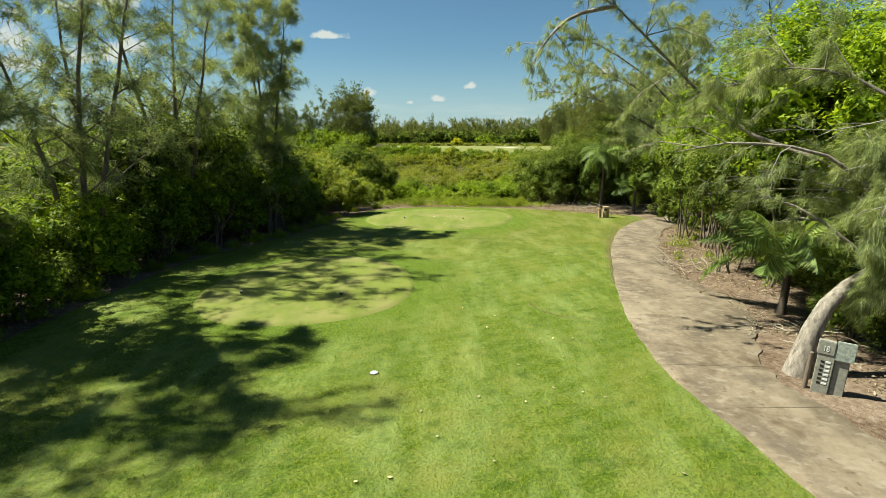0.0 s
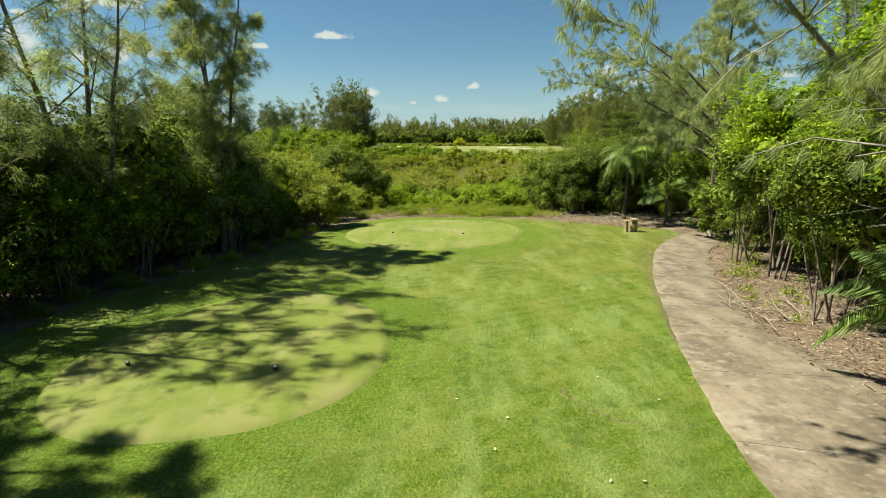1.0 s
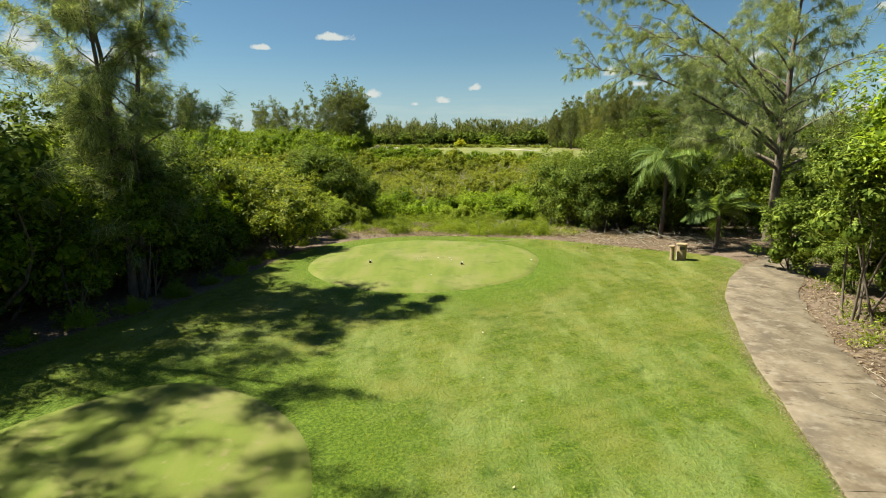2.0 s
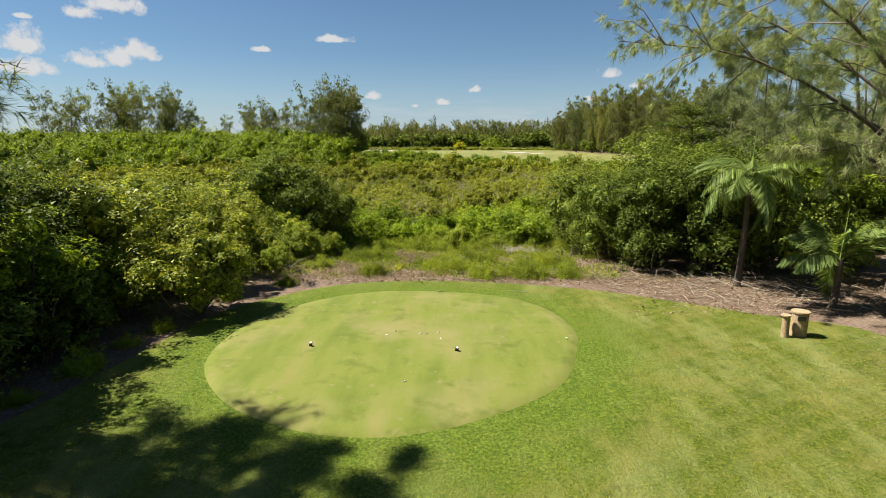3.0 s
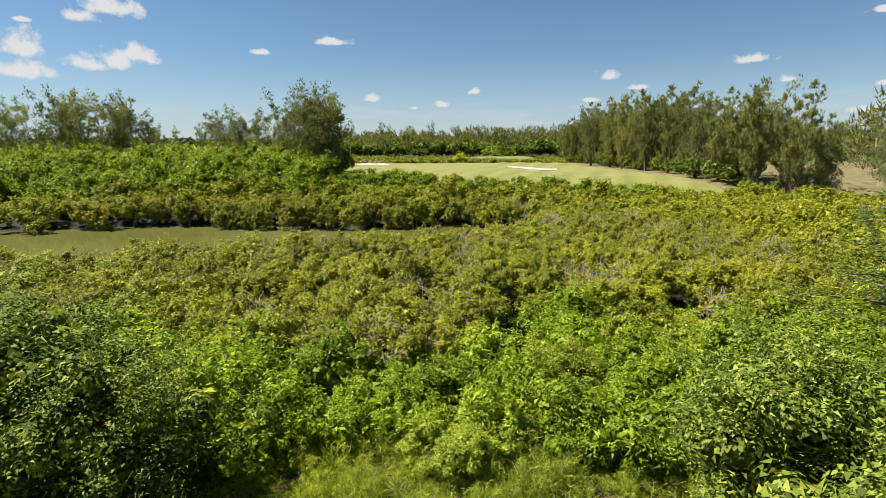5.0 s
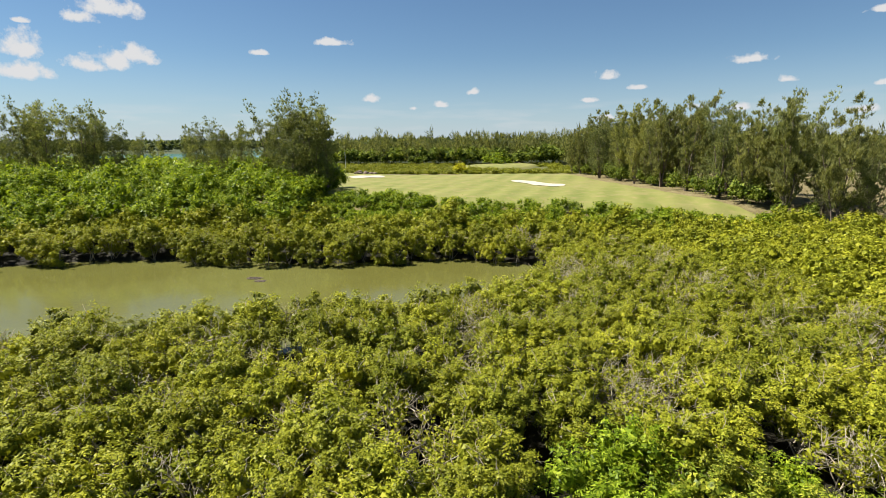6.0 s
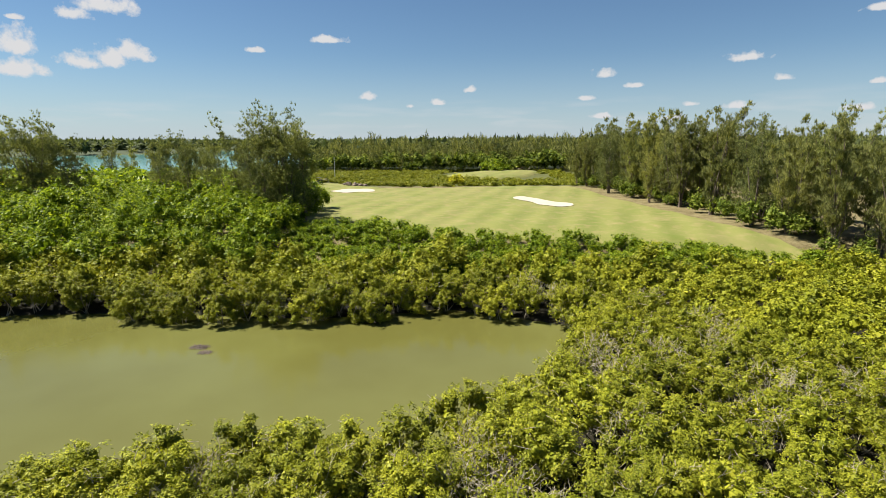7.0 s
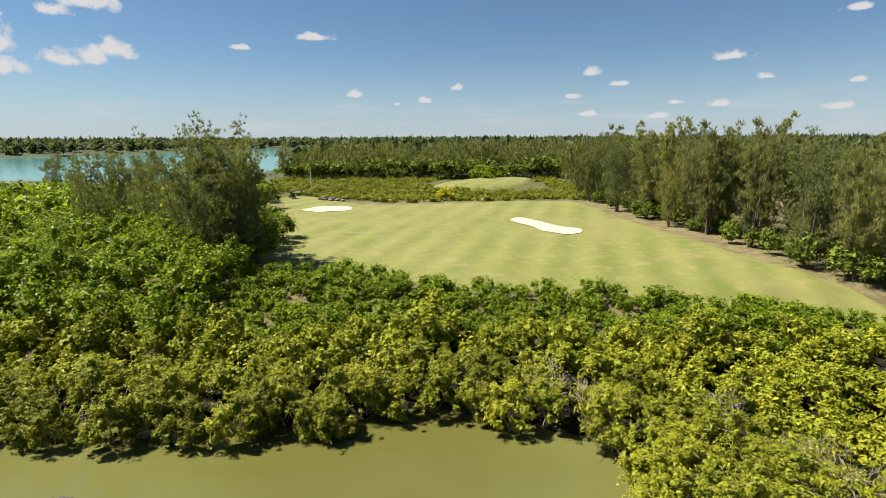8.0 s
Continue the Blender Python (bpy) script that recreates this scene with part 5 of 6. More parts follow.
def litter(seed):
    r = np.random.default_rng(seed)
    pts = []
    for x0, x1, y0, y1, n in LITTER_ZONES:
        for _ in range(n):
            x, y = r.uniform(x0, x1), r.uniform(y0, y1)
            if not on_path(x, y) and not (y < 35.5 and x > 0 and x < np.interp(y, PATH_LINE[:, 1], PATH_LINE[:, 0])) and not (x < 7 and y < 40 and x > -11 + max(0, y - 22) * 0.24):
                pts.append((x, y))
    pts = np.array(pts)
    n = len(pts)
    base = np.column_stack([pts, height(pts[:, 0], pts[:, 1]) + r.uniform(0.0, 0.05, n)])
    th = r.uniform(0, 2 * np.pi, n)
    d = unit(np.stack([np.cos(th), np.sin(th), r.normal(0.1, 0.3, n)], 1))
    side = unit(np.cross(d, np.array([0, 0, 1.0]) + r.normal(0, 0.4, (n, 3))))
    ln = r.uniform(0.045, 0.15, n) * np.where(r.uniform(0, 1, n) < 0.1, 1.8, 1)
    return kites(base, d, side, ln, np.minimum(ln * r.uniform(0.12, 0.45, n), 0.045), 0.08)


tagged(new("leaf_litter", mesh_of("leaf_litter", *litter(151), M_DRYLEAF)), "dry brown fallen leaves and bark on bare soil", "litter", kind="stuff")


def dead_sticks(seed, spots):
    r = np.random.default_rng(seed)
    out = []
    for x, y, spread, n in spots:
        for _ in range(n):
            px, py = x + r.normal(0, spread), y + r.normal(0, spread * 0.7)
            th, ln = r.uniform(0, np.pi), r.uniform(0.35, 1.3)
            z = at_ground(px, py) + r.uniform(0.02, 0.22)
            a = np.array([px, py, z])
            e = a + np.array([math.cos(th), math.sin(th), r.normal(0.05, 0.15)]) * ln
            out.append(tube(spline([a, (a + e) / 2 + r.normal(0, 0.06, 3), e], 4), np.array([1, 0.85, 0.6, 0.3]) * r.uniform(0.008, 0.022), 3))
    return join(out)


tagged(new("dead_sticks", mesh_of("dead_sticks", *dead_sticks(152, [(5.4, 51.4, 0.7, 150), (-4.6, 50.5, 0.8, 40), (10.5, 40.2, 1.6, 60), (13.5, 39.6, 1.6, 60), (-6.0, 44.0, 0.9, 40), (1, 45, 2.5, 60), (9.4, 12.5, 0.9, 30), (10.2, 20.5, 1.0, 40), (-4.9, 51.8, 1.2, 60)]), M_TWIG)),
       "bleached dead sticks lying on the soil", "sticks", kind="stuff")


def turf_blades(seed, n):
    """Longer grass on the lawn, thin on the tees."""
    r = np.random.default_rng(seed)
    y = 3 + 39 * r.uniform(0, 1, 3 * n) ** 1.5
    x = r.uniform(-11, 12, 3 * n)
    edge_l = np.interp(y, [2, 12, 21.5, 25, 28.5, 33, 37, 39.6, 41.2], [-11.8, -11.2, -10.7, -9.5, -7.8, -6.9, -6.1, -4.2, 0])
    edge_r = np.interp(y, [2, 8, 10, 12.4, 15.6, 20.5, 26, 31, 35.4, 38.5, 40.4, 41.2], [5.62, 5.22, 5.02, 5.22, 5.87, 7.02, 8.72, 11.1, 13.2, 8.8, 5, 0])
    on_tee = (((x + 4.55) / 3.8) ** 2 + ((y - 18.1) / 4.75) ** 2 < 1) | (((x + 0.1) / 5.1) ** 2 + ((y - 34.4) / 5.15) ** 2 < 1)
    ok = (x > edge_l) & (x < edge_r) & ~on_tee
    x, y = x[ok][:n], y[ok][:n]
    m = len(x)
    base = np.column_stack([x, y, height(x, y) + 0.052])
    d = unit(np.column_stack([r.normal(0, 0.5, (m, 2)), r.uniform(0.3, 0.9, m)]))
    side = unit(np.cross(d, r.normal(0, 1, (m, 3))))
    return kites(base, d, side, r.uniform(0.03, 0.065, m), r.uniform(0.007, 0.014, m), corners=3)



M_BLADE = leaf_material("grass_blade", (0.14, 0.18, 0.012), (0.2, 0.24, 0.022), (0.31, 0.32, 0.065), 0.5, 0.5, 0.4)
tagged(new("grass", mesh_of("grass", *turf_blades(153, 125000), M_BLADE)), "short green grass blades on the lawn", "grass", kind="stuff")


# ---- palms ----
def frond_data(length, seed, pairs=58, leaflet=0.8, droop=0.9):
    r = np.random.default_rng(seed)
    k = np.linspace(0, 1, 9)
    rib = np.stack([length * (k - 0.18 * k**3), 0 * k, length * (0.55 * k - droop * k**2.1)], 1)
    rachis = tube(rib, 0.018 * (1 - 0.85 * k), 4)
    u = np.repeat(np.linspace(0.12, 1, pairs), 2)
    sgn = np.tile([1.0, -1.0], pairs)
    base = np.stack([np.interp(u, k, rib[:, c]) for c in range(3)], 1)
    tan = unit(np.stack([np.interp(u, k, np.gradient(rib[:, c])) for c in range(3)], 1))
    d = unit(tan * 0.55 + np.stack([0 * u, 0.75 * sgn, -0.5 - 0.7 * u], 1) + r.normal(0, 0.1, (2 * pairs, 3)))
    side = unit(np.cross(d, np.array([0, 0, 1.0]) + 0.3 * tan))
    ln = leaflet * np.sin(np.pi * (0.15 + 0.8 * u)) * r.uniform(0.85, 1.1, 2 * pairs)
    return rachis, kites(base, d, side, ln, 0.05 + 0 * ln, -0.16, 0.35)


def palm(x, y, h, fronds, length, droop, seed, label, lo=-62, hi=30):
    ob = thing("palm_tree", stand(x, y), label, "palm", "palms beside the path")
    k = np.linspace(0, 1, 7)
    if h > 0.6:
        part("trunk", tube(np.stack([0.08 * np.sin(2 * k), 0.05 * k, h * k], 1), 0.12 - 0.03 * k + 0.03 * (k < 0.1), 8), M_PALMTRUNK, ob, smooth=True)
    r = np.random.default_rng(seed)
    made = [mesh_of("frond", *join(frond_data(length, seed + n, droop=droop * (0.7 + 0.25 * n))), M_PALM) for n in range(3)]
    for n in range(fronds):
        f = part("frond", made[n % 3], M_PALM, ob)
        f.matrix_basis = Matrix.Translation((0.08 * math.sin(2.0), 0.05, h)) @ pose(0, 0, 0, 0, r.uniform(lo, hi), n * 137.5 + r.uniform(-15, 15)) @ Matrix.Diagonal((1, 1, 1, 1))
    spear = part("spear", tube([(0.07, 0.05, h), (0.1, 0.05, h + 0.6 * length), (0.12, 0.06, h + 0.85 * length)], [0.03, 0.018, 0.004], 5), M_PALM, ob, "unopened upright frond")
    return ob


palm(12.2, 40.4, 4.3, 19, 2.3, 1.0, 161, "slim palm with drooping grey-green fronds on bare soil", -58, 55)
palm(13.6, 37.3, 1.7, 12, 2.0, 0.8, 162, "young palm with arching fronds beside the wooden bin")
palm(10.0, 14.8, 1.6, 15, 2.9, 0.75, 163, "low palm with broad arching fronds beside the path", -55, 5)
palm(-13.4, 11.6, 1.6, 10, 2.1, 0.8, 164, "shaded palm with drooping fronds under the casuarinas")


def agave(x, y, size, mat, seed, label):
    r = np.random.default_rng(seed)
    ob = thing("agave", stand(x, y), label, "plant", "spiky plants on the slope")
    for n in range(15):
        th = n * 2.4
        d = unit(np.array([[math.cos(th), math.sin(th), 0.5 + 0.08 * n]]))
        side = unit(np.cross(d, np.array([[0, 0, 1.0]])))
        part("leaf", kites(np.zeros((1, 3)), d, side, [size * r.uniform(0.8, 1.1)], [0.09], 0.06, 0.35), mat, ob)


M_AGAVE = leaf_material("pale_agave_leaf", (0.188, 0.24, 0.09), (0.262, 0.315, 0.15), (0.375, 0.39, 0.225), 0.5, 0.2)
M_YELLOW = leaf_material("yellow_leaf", (0.262, 0.285, 0.015), (0.338, 0.345, 0.0225), (0.45, 0.413, 0.045), 0.5, 0.4)
agave(-3.2, 46.6, 0.75, M_AGAVE, 171, "pale spiky agave on the dry slope")
agave(5.3, 44.9, 0.8, M_YELLOW, 172, "yellow-green spiky plant on the dry slope")
agave(-1.2, 43.6, 0.45, M_YELLOW, 173, "small yellow-green spiky plant on dry soil")

# ---- course furniture ----
M_STONE = plain_material("grey_stone", (0.22, 0.21, 0.17), 0.8, grain=9.0, amount=0.3)
M_WHITE = plain_material("white_paint", (0.6, 0.6, 0.578), 0.45)
M_BLACK = plain_material("black_paint", (0.015, 0.015, 0.015), 0.4)
M_LOG = plain_material("sawn_log", (0.315, 0.225, 0.128), 0.8, grain=18.0, amount=0.35)
M_MAP = ground_material("mottled_plaque", [(0.35, (0.09, 0.12, 0.09)), (0.55, (0.3, 0.315, 0.27)), (0.7, (0.45, 0.45, 0.413))], [(0.35, (0.112, 0.15, 0.112)), (0.65, (0.45, 0.45, 0.413))], 14, 40, bump=0.1)


def box_bm(x0, x1, y0, y1, z0, z1, bevel=0.01):
    bm = bmesh.new()
    bmesh.ops.create_cube(bm, size=1, matrix=Matrix.Translation(((x0 + x1) / 2, (y0 + y1) / 2, (z0 + z1) / 2)) @ Matrix.Diagonal((x1 - x0, y1 - y0, z1 - z0, 1)))
    bmesh.ops.bevel(bm, geom=bm.edges[:], offset=bevel, segments=2, affect="EDGES")
    return bm


def disc_bm(r0, r1, z0, z1, segs=24, bevel=0.008, m=Matrix.Identity(4)):
    bm = bmesh.new()
    bmesh.ops.create_cone(bm, cap_ends=True, segments=segs, radius1=r0, radius2=r1, depth=z1 - z0, matrix=m @ Matrix.Translation((0, 0, (z0 + z1) / 2)))
    bmesh.ops.bevel(bm, geom=[e for e in bm.edges if len(e.link_faces) == 2 and e.calc_face_angle() > 1.0], offset=bevel, segments=2, affect="EDGES")
    return bm


def text_mesh(body, size, depth=0.003):
    cu = bpy.data.curves.new("writing", "FONT")
    cu.body, cu.size, cu.extrude, cu.align_x = body, size, depth, "CENTER"
    ob = bpy.data.objects.new("writing", cu)
    me = bpy.data.meshes.new_from_object(ob)
    bpy.data.objects.remove(ob)
    return me


def hole_sign():
    ob = thing("stone_sign", pose(7.74, 9.8, at_ground(7.74, 9.8), 0, 3, -33) @ Matrix.Diagonal((0.68, 0.9, 0.96, 1)), "grey stone tee sign with white figures beside a leaning trunk", "sign")
    front = part("slab", box_bm(-0.36, 0.06, -0.07, 0.07, -0.1, 1.12, 0.02), M_STONE, ob)
    cap = part("cap", box_bm(-0.40, 0.02, -0.085, 0.06, 0.86, 1.16, 0.015), M_STONE, ob)
    back = part("slab", box_bm(0.07, 0.43, -0.02, 0.12, -0.1, 1.0, 0.02), M_STONE, ob)
    part("plaque", box_bm(0.04, 0.5, -0.07, -0.015, 0.78, 1.2, 0.012), M_MAP, back, "mottled green and grey plaque")
    num = part("number", text_mesh("18", 0.17), M_WHITE, cap, "white figures")
    num.data.materials.append(M_WHITE)
    num.matrix_basis = pose(-0.2, -0.09, 0.94, 90, 0, 0)
    for i in range(6):
        for x0, w, mt in ((-0.27, 0.09, M_BLACK), (-0.15, 0.13, M_WHITE)):
            part("bar", box_bm(x0, x0 + w, -0.078, -0.066, 0.68 - i * 0.095, 0.725 - i * 0.095, 0.004), mt, front)
    part("post", disc_bm(0.07, 0.065, -0.1, 0.8, 12, m=Matrix.Translation((-0.5, 0.1, 0))), M_BARK, ob, "dark wooden post")


hole_sign()


def log_bin():
    ob = thing("log_bin", pose(10.9, 34.85, at_ground(10.9, 34.85) + 0.04, 0, 0, -20), "hollow log litter bin with a round lid on the lawn", "bin")
    body = part("body", disc_bm(0.21, 0.2, 0, 0.66, 24), M_LOG, ob, smooth=False)
    # no hole is cut: a black block paints the opening's inner shade
    part("slot_shade", box_bm(-0.1, 0.1, -0.214, -0.15, 0.48, 0.6, 0.01), M_BLACK, body, "black block for the shade inside the opening")
    part("lid", disc_bm(0.23, 0.235, 0.665, 0.72, 24), M_LOG, ob, "pale sawn round lid")
    po = thing("log_post", pose(10.47, 34.74, at_ground(10.47, 34.74) + 0.04, 0, -3, 0), "slim log post with a flat cap beside the bin", "post")
    part("body", disc_bm(0.1, 0.09, 0, 0.6, 18), M_LOG, po)
    part("cap", disc_bm(0.13, 0.13, 0.605, 0.645, 18), M_LOG, po)


log_bin()


def tee_marker(x, y, lift):
    ob = thing("tee_marker", pose(x, y, at_ground(x, y) + lift, 30, 0, 25) @ Matrix.Diagonal((0.62, 0.62, 0.75, 1)), "slanted black tee marker with a white face", "tee marker", "tee markers")
    part("body", disc_bm(0.075, 0.07, -0.05, 0.15, 16), M_BLACK, ob)
    part("face", disc_bm(0.055, 0.05, 0.15, 0.162, 16, 0.003), M_WHITE, ob, "white round face")


for x, y in ((-6.6, 16.5), (-3.3, 16.3)):
    tee_marker(x, y, 0.13)
for x, y in ((-2.5, 33.7), (1.3, 33.4)):
    tee_marker(x, y, 0.15)

cover = thing("sprinkler_cover", pose(-1.5, 10.6, at_ground(-1.5, 10.6) + 0.05), "white round sprinkler cover set in the lawn", "sprinkler")
part("rim", disc_bm(0.1, 0.1, -0.03, 0.012, 24, 0.004), M_BLACK, cover)
part("lid", disc_bm(0.088, 0.08, 0.012, 0.03, 24, 0.004), plain_material("worn_white_plastic", (0.42, 0.42, 0.4), 0.6), cover)

first_tee = None
for x, y, th in ((-0.4, 34.8, 20), (-0.6, 34.5, 80), (0.3, 34.6, 130), (0.5, 34.6, 10), (0.8, 34.7, 60), (0.9, 34.2, 200), (4.3, 34.3, 40), (0.1, 31.6, 100)):
    m = pose(x, y, at_ground(x, y) + 0.155, 80, 0, th)
    if first_tee is None:
        first_tee = thing("golf_tee", m, "white wooden golf tee lying on the turf", "golf tee", "golf tees on the far tee")
        part("peg", disc_bm(0.006, 0.012, -0.04, 0.03, 10, 0.001), M_WHITE, first_tee)
        part("cup", disc_bm(0.014, 0.024, 0.03, 0.045, 12, 0.001), M_WHITE, first_tee)
    else:
        copy_thing(first_tee, m)

M_FALLEN = leaf_material("fallen_pale_leaf", (0.375, 0.315, 0.165), (0.465, 0.42, 0.262), (0.562, 0.525, 0.375), 0.7, 0.15)
rl = np.random.default_rng(181)
fallen_spots = [(-0.1, 8.1), (-0.8, 7.0), (0.8, 7.4), (0.7, 9.5), (1.6, 9.3), (2.8, 9.7), (3.2, 9.5), (5.2, 13.3), (2.8, 12.6), (3.3, 12.6), (1.5, 14.4), (4.5, 15.1), (1.7, 11.0), (0.6, 15.1), (-1.3, 6.9)]
fallen_spots += [(rl.uniform(-1, 5), rl.uniform(6, 28)) for _ in range(16)]
fallen_first = None
for x, y in fallen_spots:
    m = Matrix.Translation((x, y, at_ground(x, y) + 0.085)) @ pose(0, 0, 0, rl.uniform(-15, 15), rl.uniform(-20, 20), rl.uniform(0, 360)) @ Matrix.Diagonal((*(rl.uniform(0.45, 0.85, 1).repeat(3)), 1))
    if fallen_first is None:
        u = np.array([[1.0, 0, 0]])
        data = join([kites(np.array([[-0.06, 0, 0.0]]), u, np.array([[0, 0.95, 0.3]]), [0.13], [0.07], 0.12), kites(np.array([[-0.05, 0, 0.0]]), u, np.array([[0, 0.95, -0.3]]), [0.11], [0.06], 0.1)])
        fallen_first = tagged(new("fallen_leaf", mesh_of("fallen_leaf", *data, M_FALLEN)), "pale yellow fallen leaf curled on the lawn", "leaf", "fallen leaves on the lawn")
        fallen_first.matrix_basis = m
    else:
        copy_thing(fallen_first, Matrix.Identity(4)).matrix_basis = m

# low weeds over the slope
def weeds(seed, n):
    r = np.random.default_rng(seed)
    c = np.column_stack([r.uniform(-8, 9, 230), r.uniform(41.4, 57, 230)])
    own = r.integers(0, 230, n)
    pts = c[own] + r.normal(0, 0.35, (n, 2))
    pts = pts[pts[:, 1] > 41.2]
    y = r.uniform(18.5, 31, 34)
    c = np.column_stack([np.interp(y, [18, 20.5, 24, 26.5, 29.3, 31.5], [9.2, 9.2, 10.3, 11.25, 12.5, 14.0]) + r.uniform(0.3, 2.2, 34), y])
    pts = np.concatenate([pts, c[r.integers(0, 34, 1100)] + r.normal(0, 0.12, (1100, 2))])
    m = len(pts)
    base = np.column_stack([pts, height(pts[:, 0], pts[:, 1]) + r.uniform(0, 0.22, m)])
    d = unit(r.normal(0, 0.7, (m, 3)) + np.array([0, 0, 0.5]))
    side = unit(np.cross(d, r.normal(0, 1, (m, 3))))
    return kites(base, d, side, r.uniform(0.08, 0.24, m), r.uniform(0.015, 0.05, m), 0.1)


tagged(new("weeds", mesh_of("weeds", *weeds(191, 15000), M_FERN)), "low yellow-green weeds on the dry slope", "weeds", kind="stuff")

def dry_grass(seed, n):
    """Bleached tussocks on the bare slope."""
    r = np.random.default_rng(seed)
    c = np.column_stack([r.uniform(-7.5, 13, 320), r.uniform(41.3, 54, 320)])
    c = c[(c[:, 0] < 7.5) | (c[:, 1] < 43)]
    c = np.concatenate([c, np.column_stack([r.uniform(-2, 1.2, 60), r.uniform(47, 51, 60)])])
    pts = c[r.integers(0, len(c), n)] + r.normal(0, 0.22, (n, 2))
    pts = pts[pts[:, 1] > 41.1 - 0.02 * pts[:, 0] ** 2 * (pts[:, 0] > 0)]
    m = len(pts)
    k = 9000        # worn lawn edge beside the path
    y = r.uniform(18, 35, k)
    edge = np.interp(y, [18.2, 20.6, 24, 26.7, 29.5, 32.7, 35.6], [6.2, 6.9, 7.85, 8.85, 10.1, 12.2, 15.1])
    pts = np.concatenate([pts, np.column_stack([edge - np.abs(r.normal(0, 1, k)) * np.interp(y, [18, 26, 30, 35], [0.06, 0.2, 0.6, 0.9]), y])])
    arc = spline([(2.7, 15.6), (2.9, 15.0), (3.3, 14.5), (3.9, 14.2), (5.1, 14.1)], 60)     # a scuffed line across the lawn
    pts = np.concatenate([pts, arc[r.integers(0, 60, 500)] + r.normal(0, 0.04, (500, 2))])
    k += 500
    size = np.concatenate([np.ones(m), np.full(k, 0.25)])
    m = len(pts)
    base = np.column_stack([pts, height(pts[:, 0], pts[:, 1]) + 0.05 * (size < 1)])
    d = unit(r.normal(0, 0.6, (m, 3)) + np.array([0, 0, 0.55]))
    d[:, 2] = np.abs(d[:, 2]) * size
    side = unit(np.cross(d, r.normal(0, 1, (m, 3))))
    return kites(base, d, side, r.uniform(0.1, 0.34, m) * size, r.uniform(0.008, 0.02, m), corners=3)


M_STRAW = leaf_material("bleached_straw", (0.17, 0.125, 0.085), (0.31, 0.24, 0.17), (0.43, 0.36, 0.27), 0.8, 0.25)
tagged(new("dry_grass", mesh_of("dry_grass", *dry_grass(192, 34000), M_STRAW)), "bleached dry grass tussocks on the slope", "grass", kind="stuff")

# ---- far things ----
def boulder(x, y, size, seed):
    r = np.random.default_rng(seed)
    bm = bmesh.new()
    bmesh.ops.create_icosphere(bm, subdivisions=2, radius=size)
    for v in bm.verts:
        v.co *= 0.8 + 0.4 * noise.noise(v.co * 1.3 / size + Vector((seed, 0, 0)))
        v.co.z *= 0.7
    ob = new("boulder", bpy.data.meshes.new("boulder"))
    bm.to_mesh(ob.data)
    bm.free()
    ob.data.materials.append(M_ROCK)
    ob.matrix_world = pose(x, y, at_ground(x, y) + 0.3 * size)
    return tagged(ob, "brown weathered boulder beside the far path", "boulder", "boulders beside the far path")


for n, (x, y, size) in enumerate(((-25.5, 214, 1.3), (-23.6, 213, 1.2), (-21.8, 212, 1.0), (-27, 216, 0.9), (-20.4, 211, 0.7), (-36.5, 232, 1.3), (-37.8, 233, 1.0), (33, 303, 1.6), (37, 305, 1.8), (41, 304, 1.4))):
    boulder(x, y, size, n)


def golf_cart(x, y, turn):
    ob = thing("golf_cart", pose(x, y, at_ground(x, y) + 0.1, 0, 0, turn), "dark golf cart with a flat roof parked on the far grass", "golf cart")
    part("body", box_bm(-0.6, 0.6, -1.1, 1.1, 0.35, 0.8, 0.12), M_BLACK, ob)
    part("seat", box_bm(-0.55, 0.55, -0.5, 0.1, 0.8, 1.0, 0.06), M_BLACK, ob)
    part("backrest", box_bm(-0.55, 0.55, -0.62, -0.5, 0.9, 1.35, 0.05), M_BLACK, ob)
    part("roof", box_bm(-0.65, 0.65, -1.0, 0.9, 1.8, 1.88, 0.03), M_BLACK, ob)
    for px in (-0.55, 0.55):
        for py in (-0.9, 0.8):
            part("post", disc_bm(0.025, 0.025, 0.75, 1.82, 8, 0.004, Matrix.Translation((px, py, 0))), M_BLACK, ob)
            at = Matrix.Translation((px, py * 0.85, 0.23)) @ pose(0, 0, 0, 0, 90, 0)
            wheel = part("wheel", disc_bm(0.23, 0.23, -0.1, 0.1, 18, 0.02, at), M_BLACK, ob)
            part("hub", disc_bm(0.1, 0.1, -0.11, 0.11, 12, 0.01, at), M_STONE, wheel, "grey wheel hub")


golf_cart(-35, 218.6, 35)
lamp = thing("lamp_post", pose(-36, 246, at_ground(-36, 246)), "slim pale lamp post beyond the fairway", "lamp post")
part("pole", disc_bm(0.09, 0.06, -0.2, 7.0, 10, 0.004), M_WHITE, lamp)
part("head", disc_bm(0.2, 0.3, 7.0, 7.3, 12, 0.02), M_STONE, lamp)


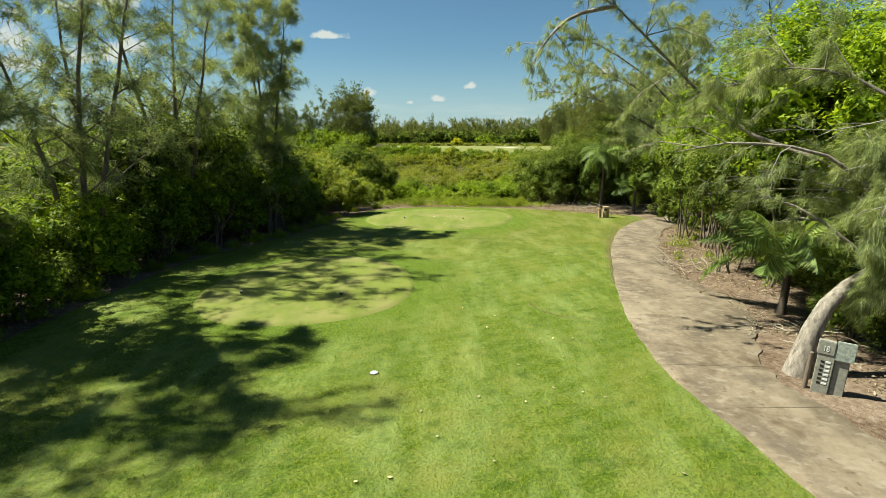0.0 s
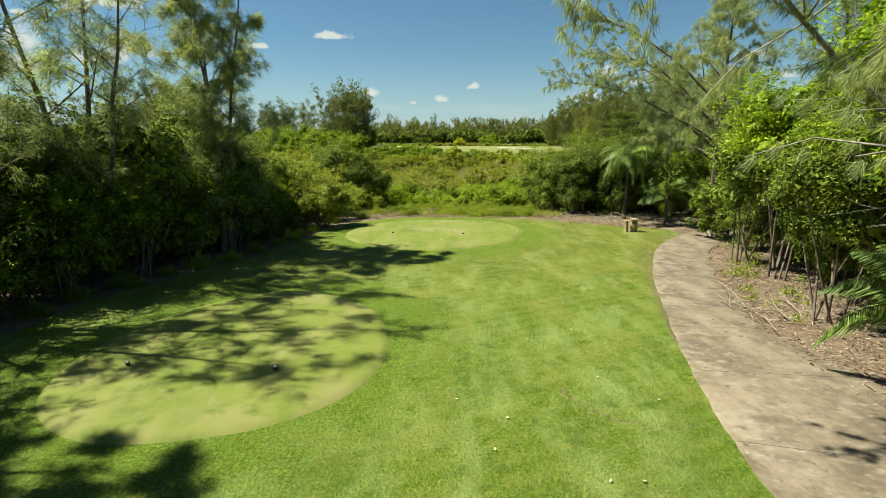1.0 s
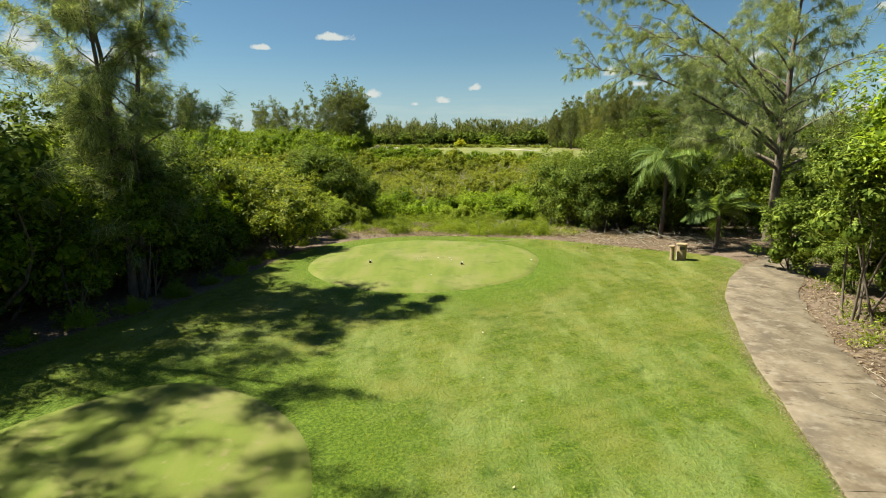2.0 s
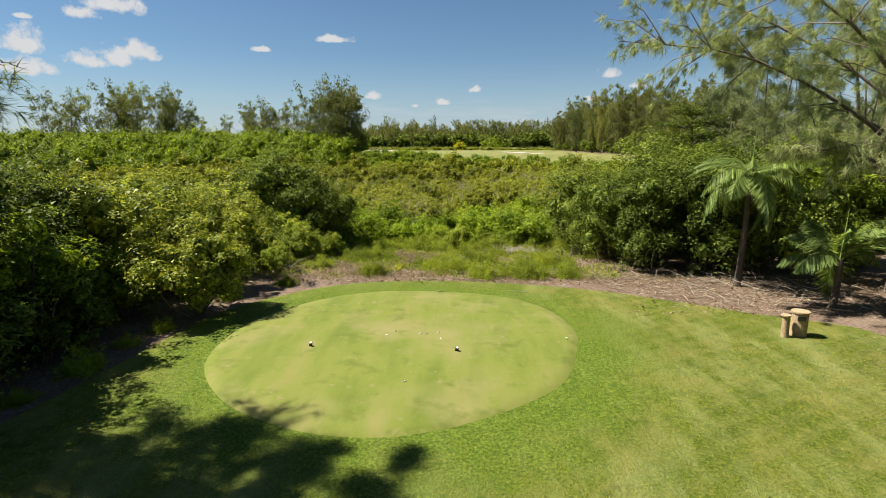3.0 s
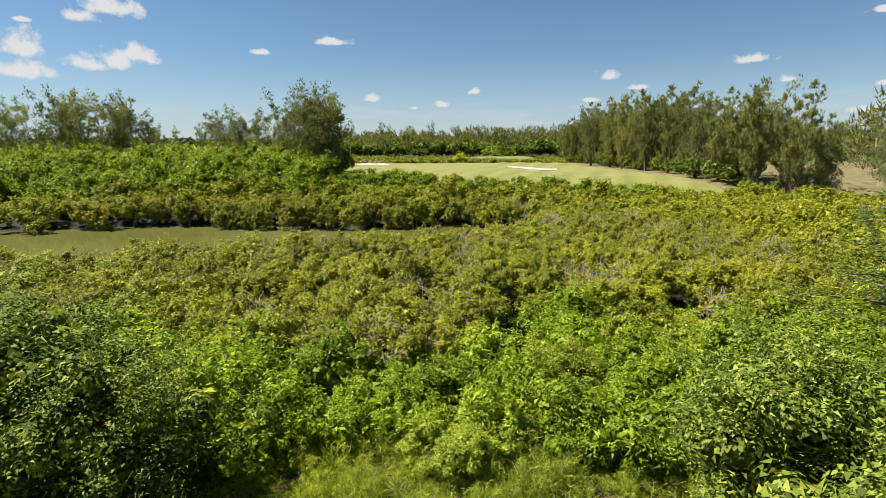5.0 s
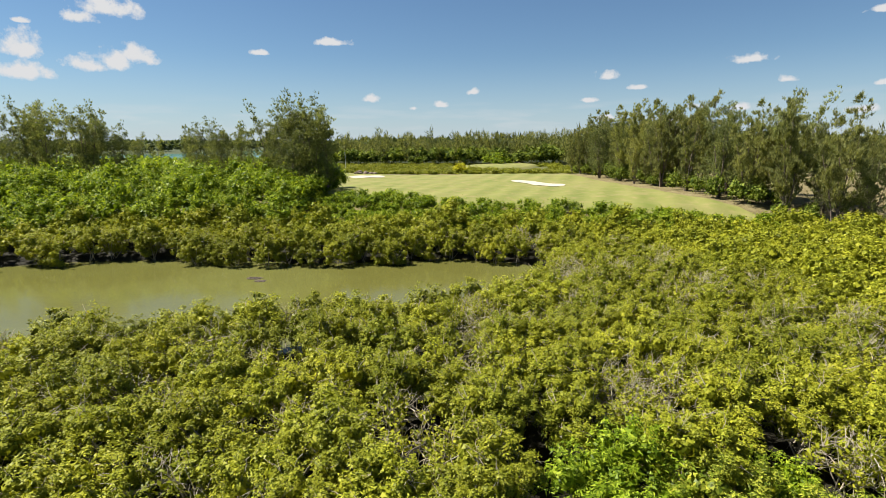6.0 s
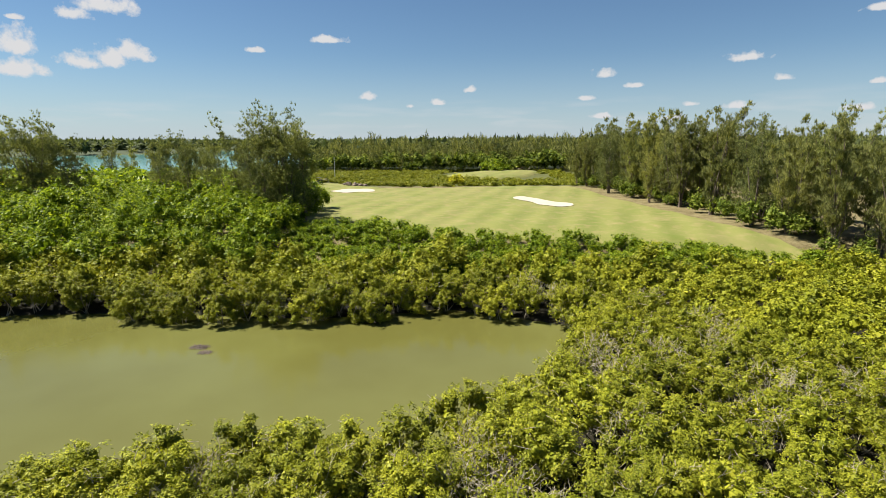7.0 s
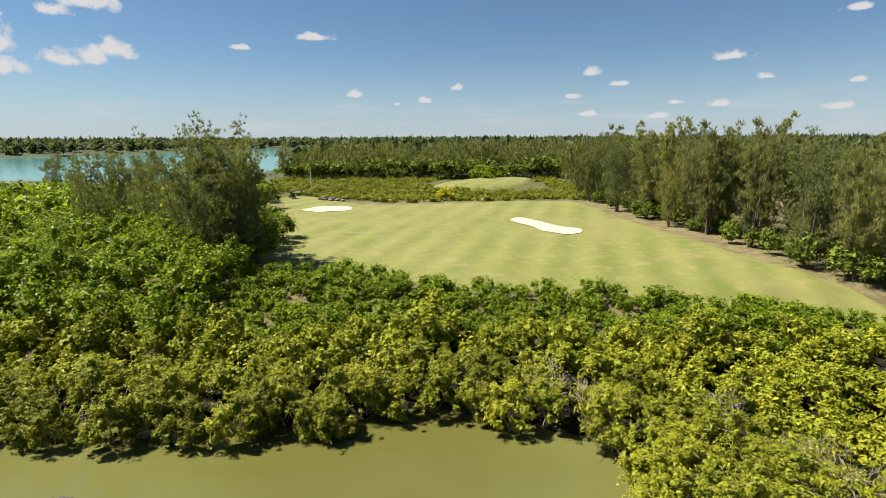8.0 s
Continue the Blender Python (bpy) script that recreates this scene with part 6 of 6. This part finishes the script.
def boat(x, y):
    ob = thing("boat", pose(x, y, WATER, 0, 0, 75), "white motor boat on the turquoise lagoon", "boat")
    bm = bmesh.new()
    bmesh.ops.create_cube(bm, size=1, matrix=Matrix.Translation((0, 0, 0.9)) @ Matrix.Diagonal((5, 15, 2.2, 1)))
    for v in bm.verts:
        if v.co.y > 0:
            v.co.x *= 0.25
        if v.co.z < 0.5:
            v.co.x *= 0.7
            v.co.y *= 0.85
    bmesh.ops.bevel(bm, geom=bm.edges[:], offset=0.2, segments=2, affect="EDGES")
    part("hull", bm, M_WHITE, ob)
    part("cabin", box_bm(-1.6, 1.6, -4.5, 2.5, 2.0, 4.4, 0.3), M_WHITE, ob)
    part("window", box_bm(-1.65, 1.65, -3.8, 2.0, 2.9, 3.7, 0.1), M_BLACK, ob)


boat(-76.5, 867)
yellow_bush = [kind(("yellow_bush", "round yellow-green flowering bush in the heath", "bush", ""), leafy_data(2.6, 2.6, 195, lobes=12, leaves=500, leaf=0.6, low=0.0, stems=2), (M_BARK, M_YELLOW))]
scatter(yellow_bush, [(5.7, 212, 0.9)], 196)
round_bush = [kind(("round_bush", "round bright green bush beyond the far green", "bush", ""), leafy_data(2.6, 2.8, 197, lobes=14, leaves=900, leaf=0.4, low=0.0, stems=2), (M_BARK, M_BRIGHT))]
scatter(round_bush, [(22.6, 286, 1.75), (28.5, 292, 1.3)], 198)


def weed_patch(x, y, size, seed):
    """A raft of dark weed that lies on the water."""
    r = np.random.default_rng(seed)
    n = 260
    th, d = r.uniform(0, 2 * np.pi, n), size * np.sqrt(r.uniform(0, 1, n))
    base = np.column_stack([d * np.cos(th), 0.6 * d * np.sin(th), r.uniform(0.0, 0.03, n)])
    way = unit(np.column_stack([r.normal(0, 1, (n, 2)), r.normal(0, 0.06, n)]))
    side = unit(np.cross(way, np.array([0, 0, 1.0]) + r.normal(0, 0.15, (n, 3))))
    ob = new("floating_weed", mesh_of("floating_weed", *kites(base, way, side, r.uniform(0.15, 0.4, n), r.uniform(0.05, 0.12, n), 0.02), M_PALMTRUNK))
    ob.matrix_world = pose(x, y, WATER + 0.01)
    return tagged(ob, "dark brown weed raft floating on the creek", "weed", "floating weed on the creek")


weed_patch(-19.8, 105.8, 0.8, 301)
weed_patch(-18.8, 104.6, 0.5, 302)
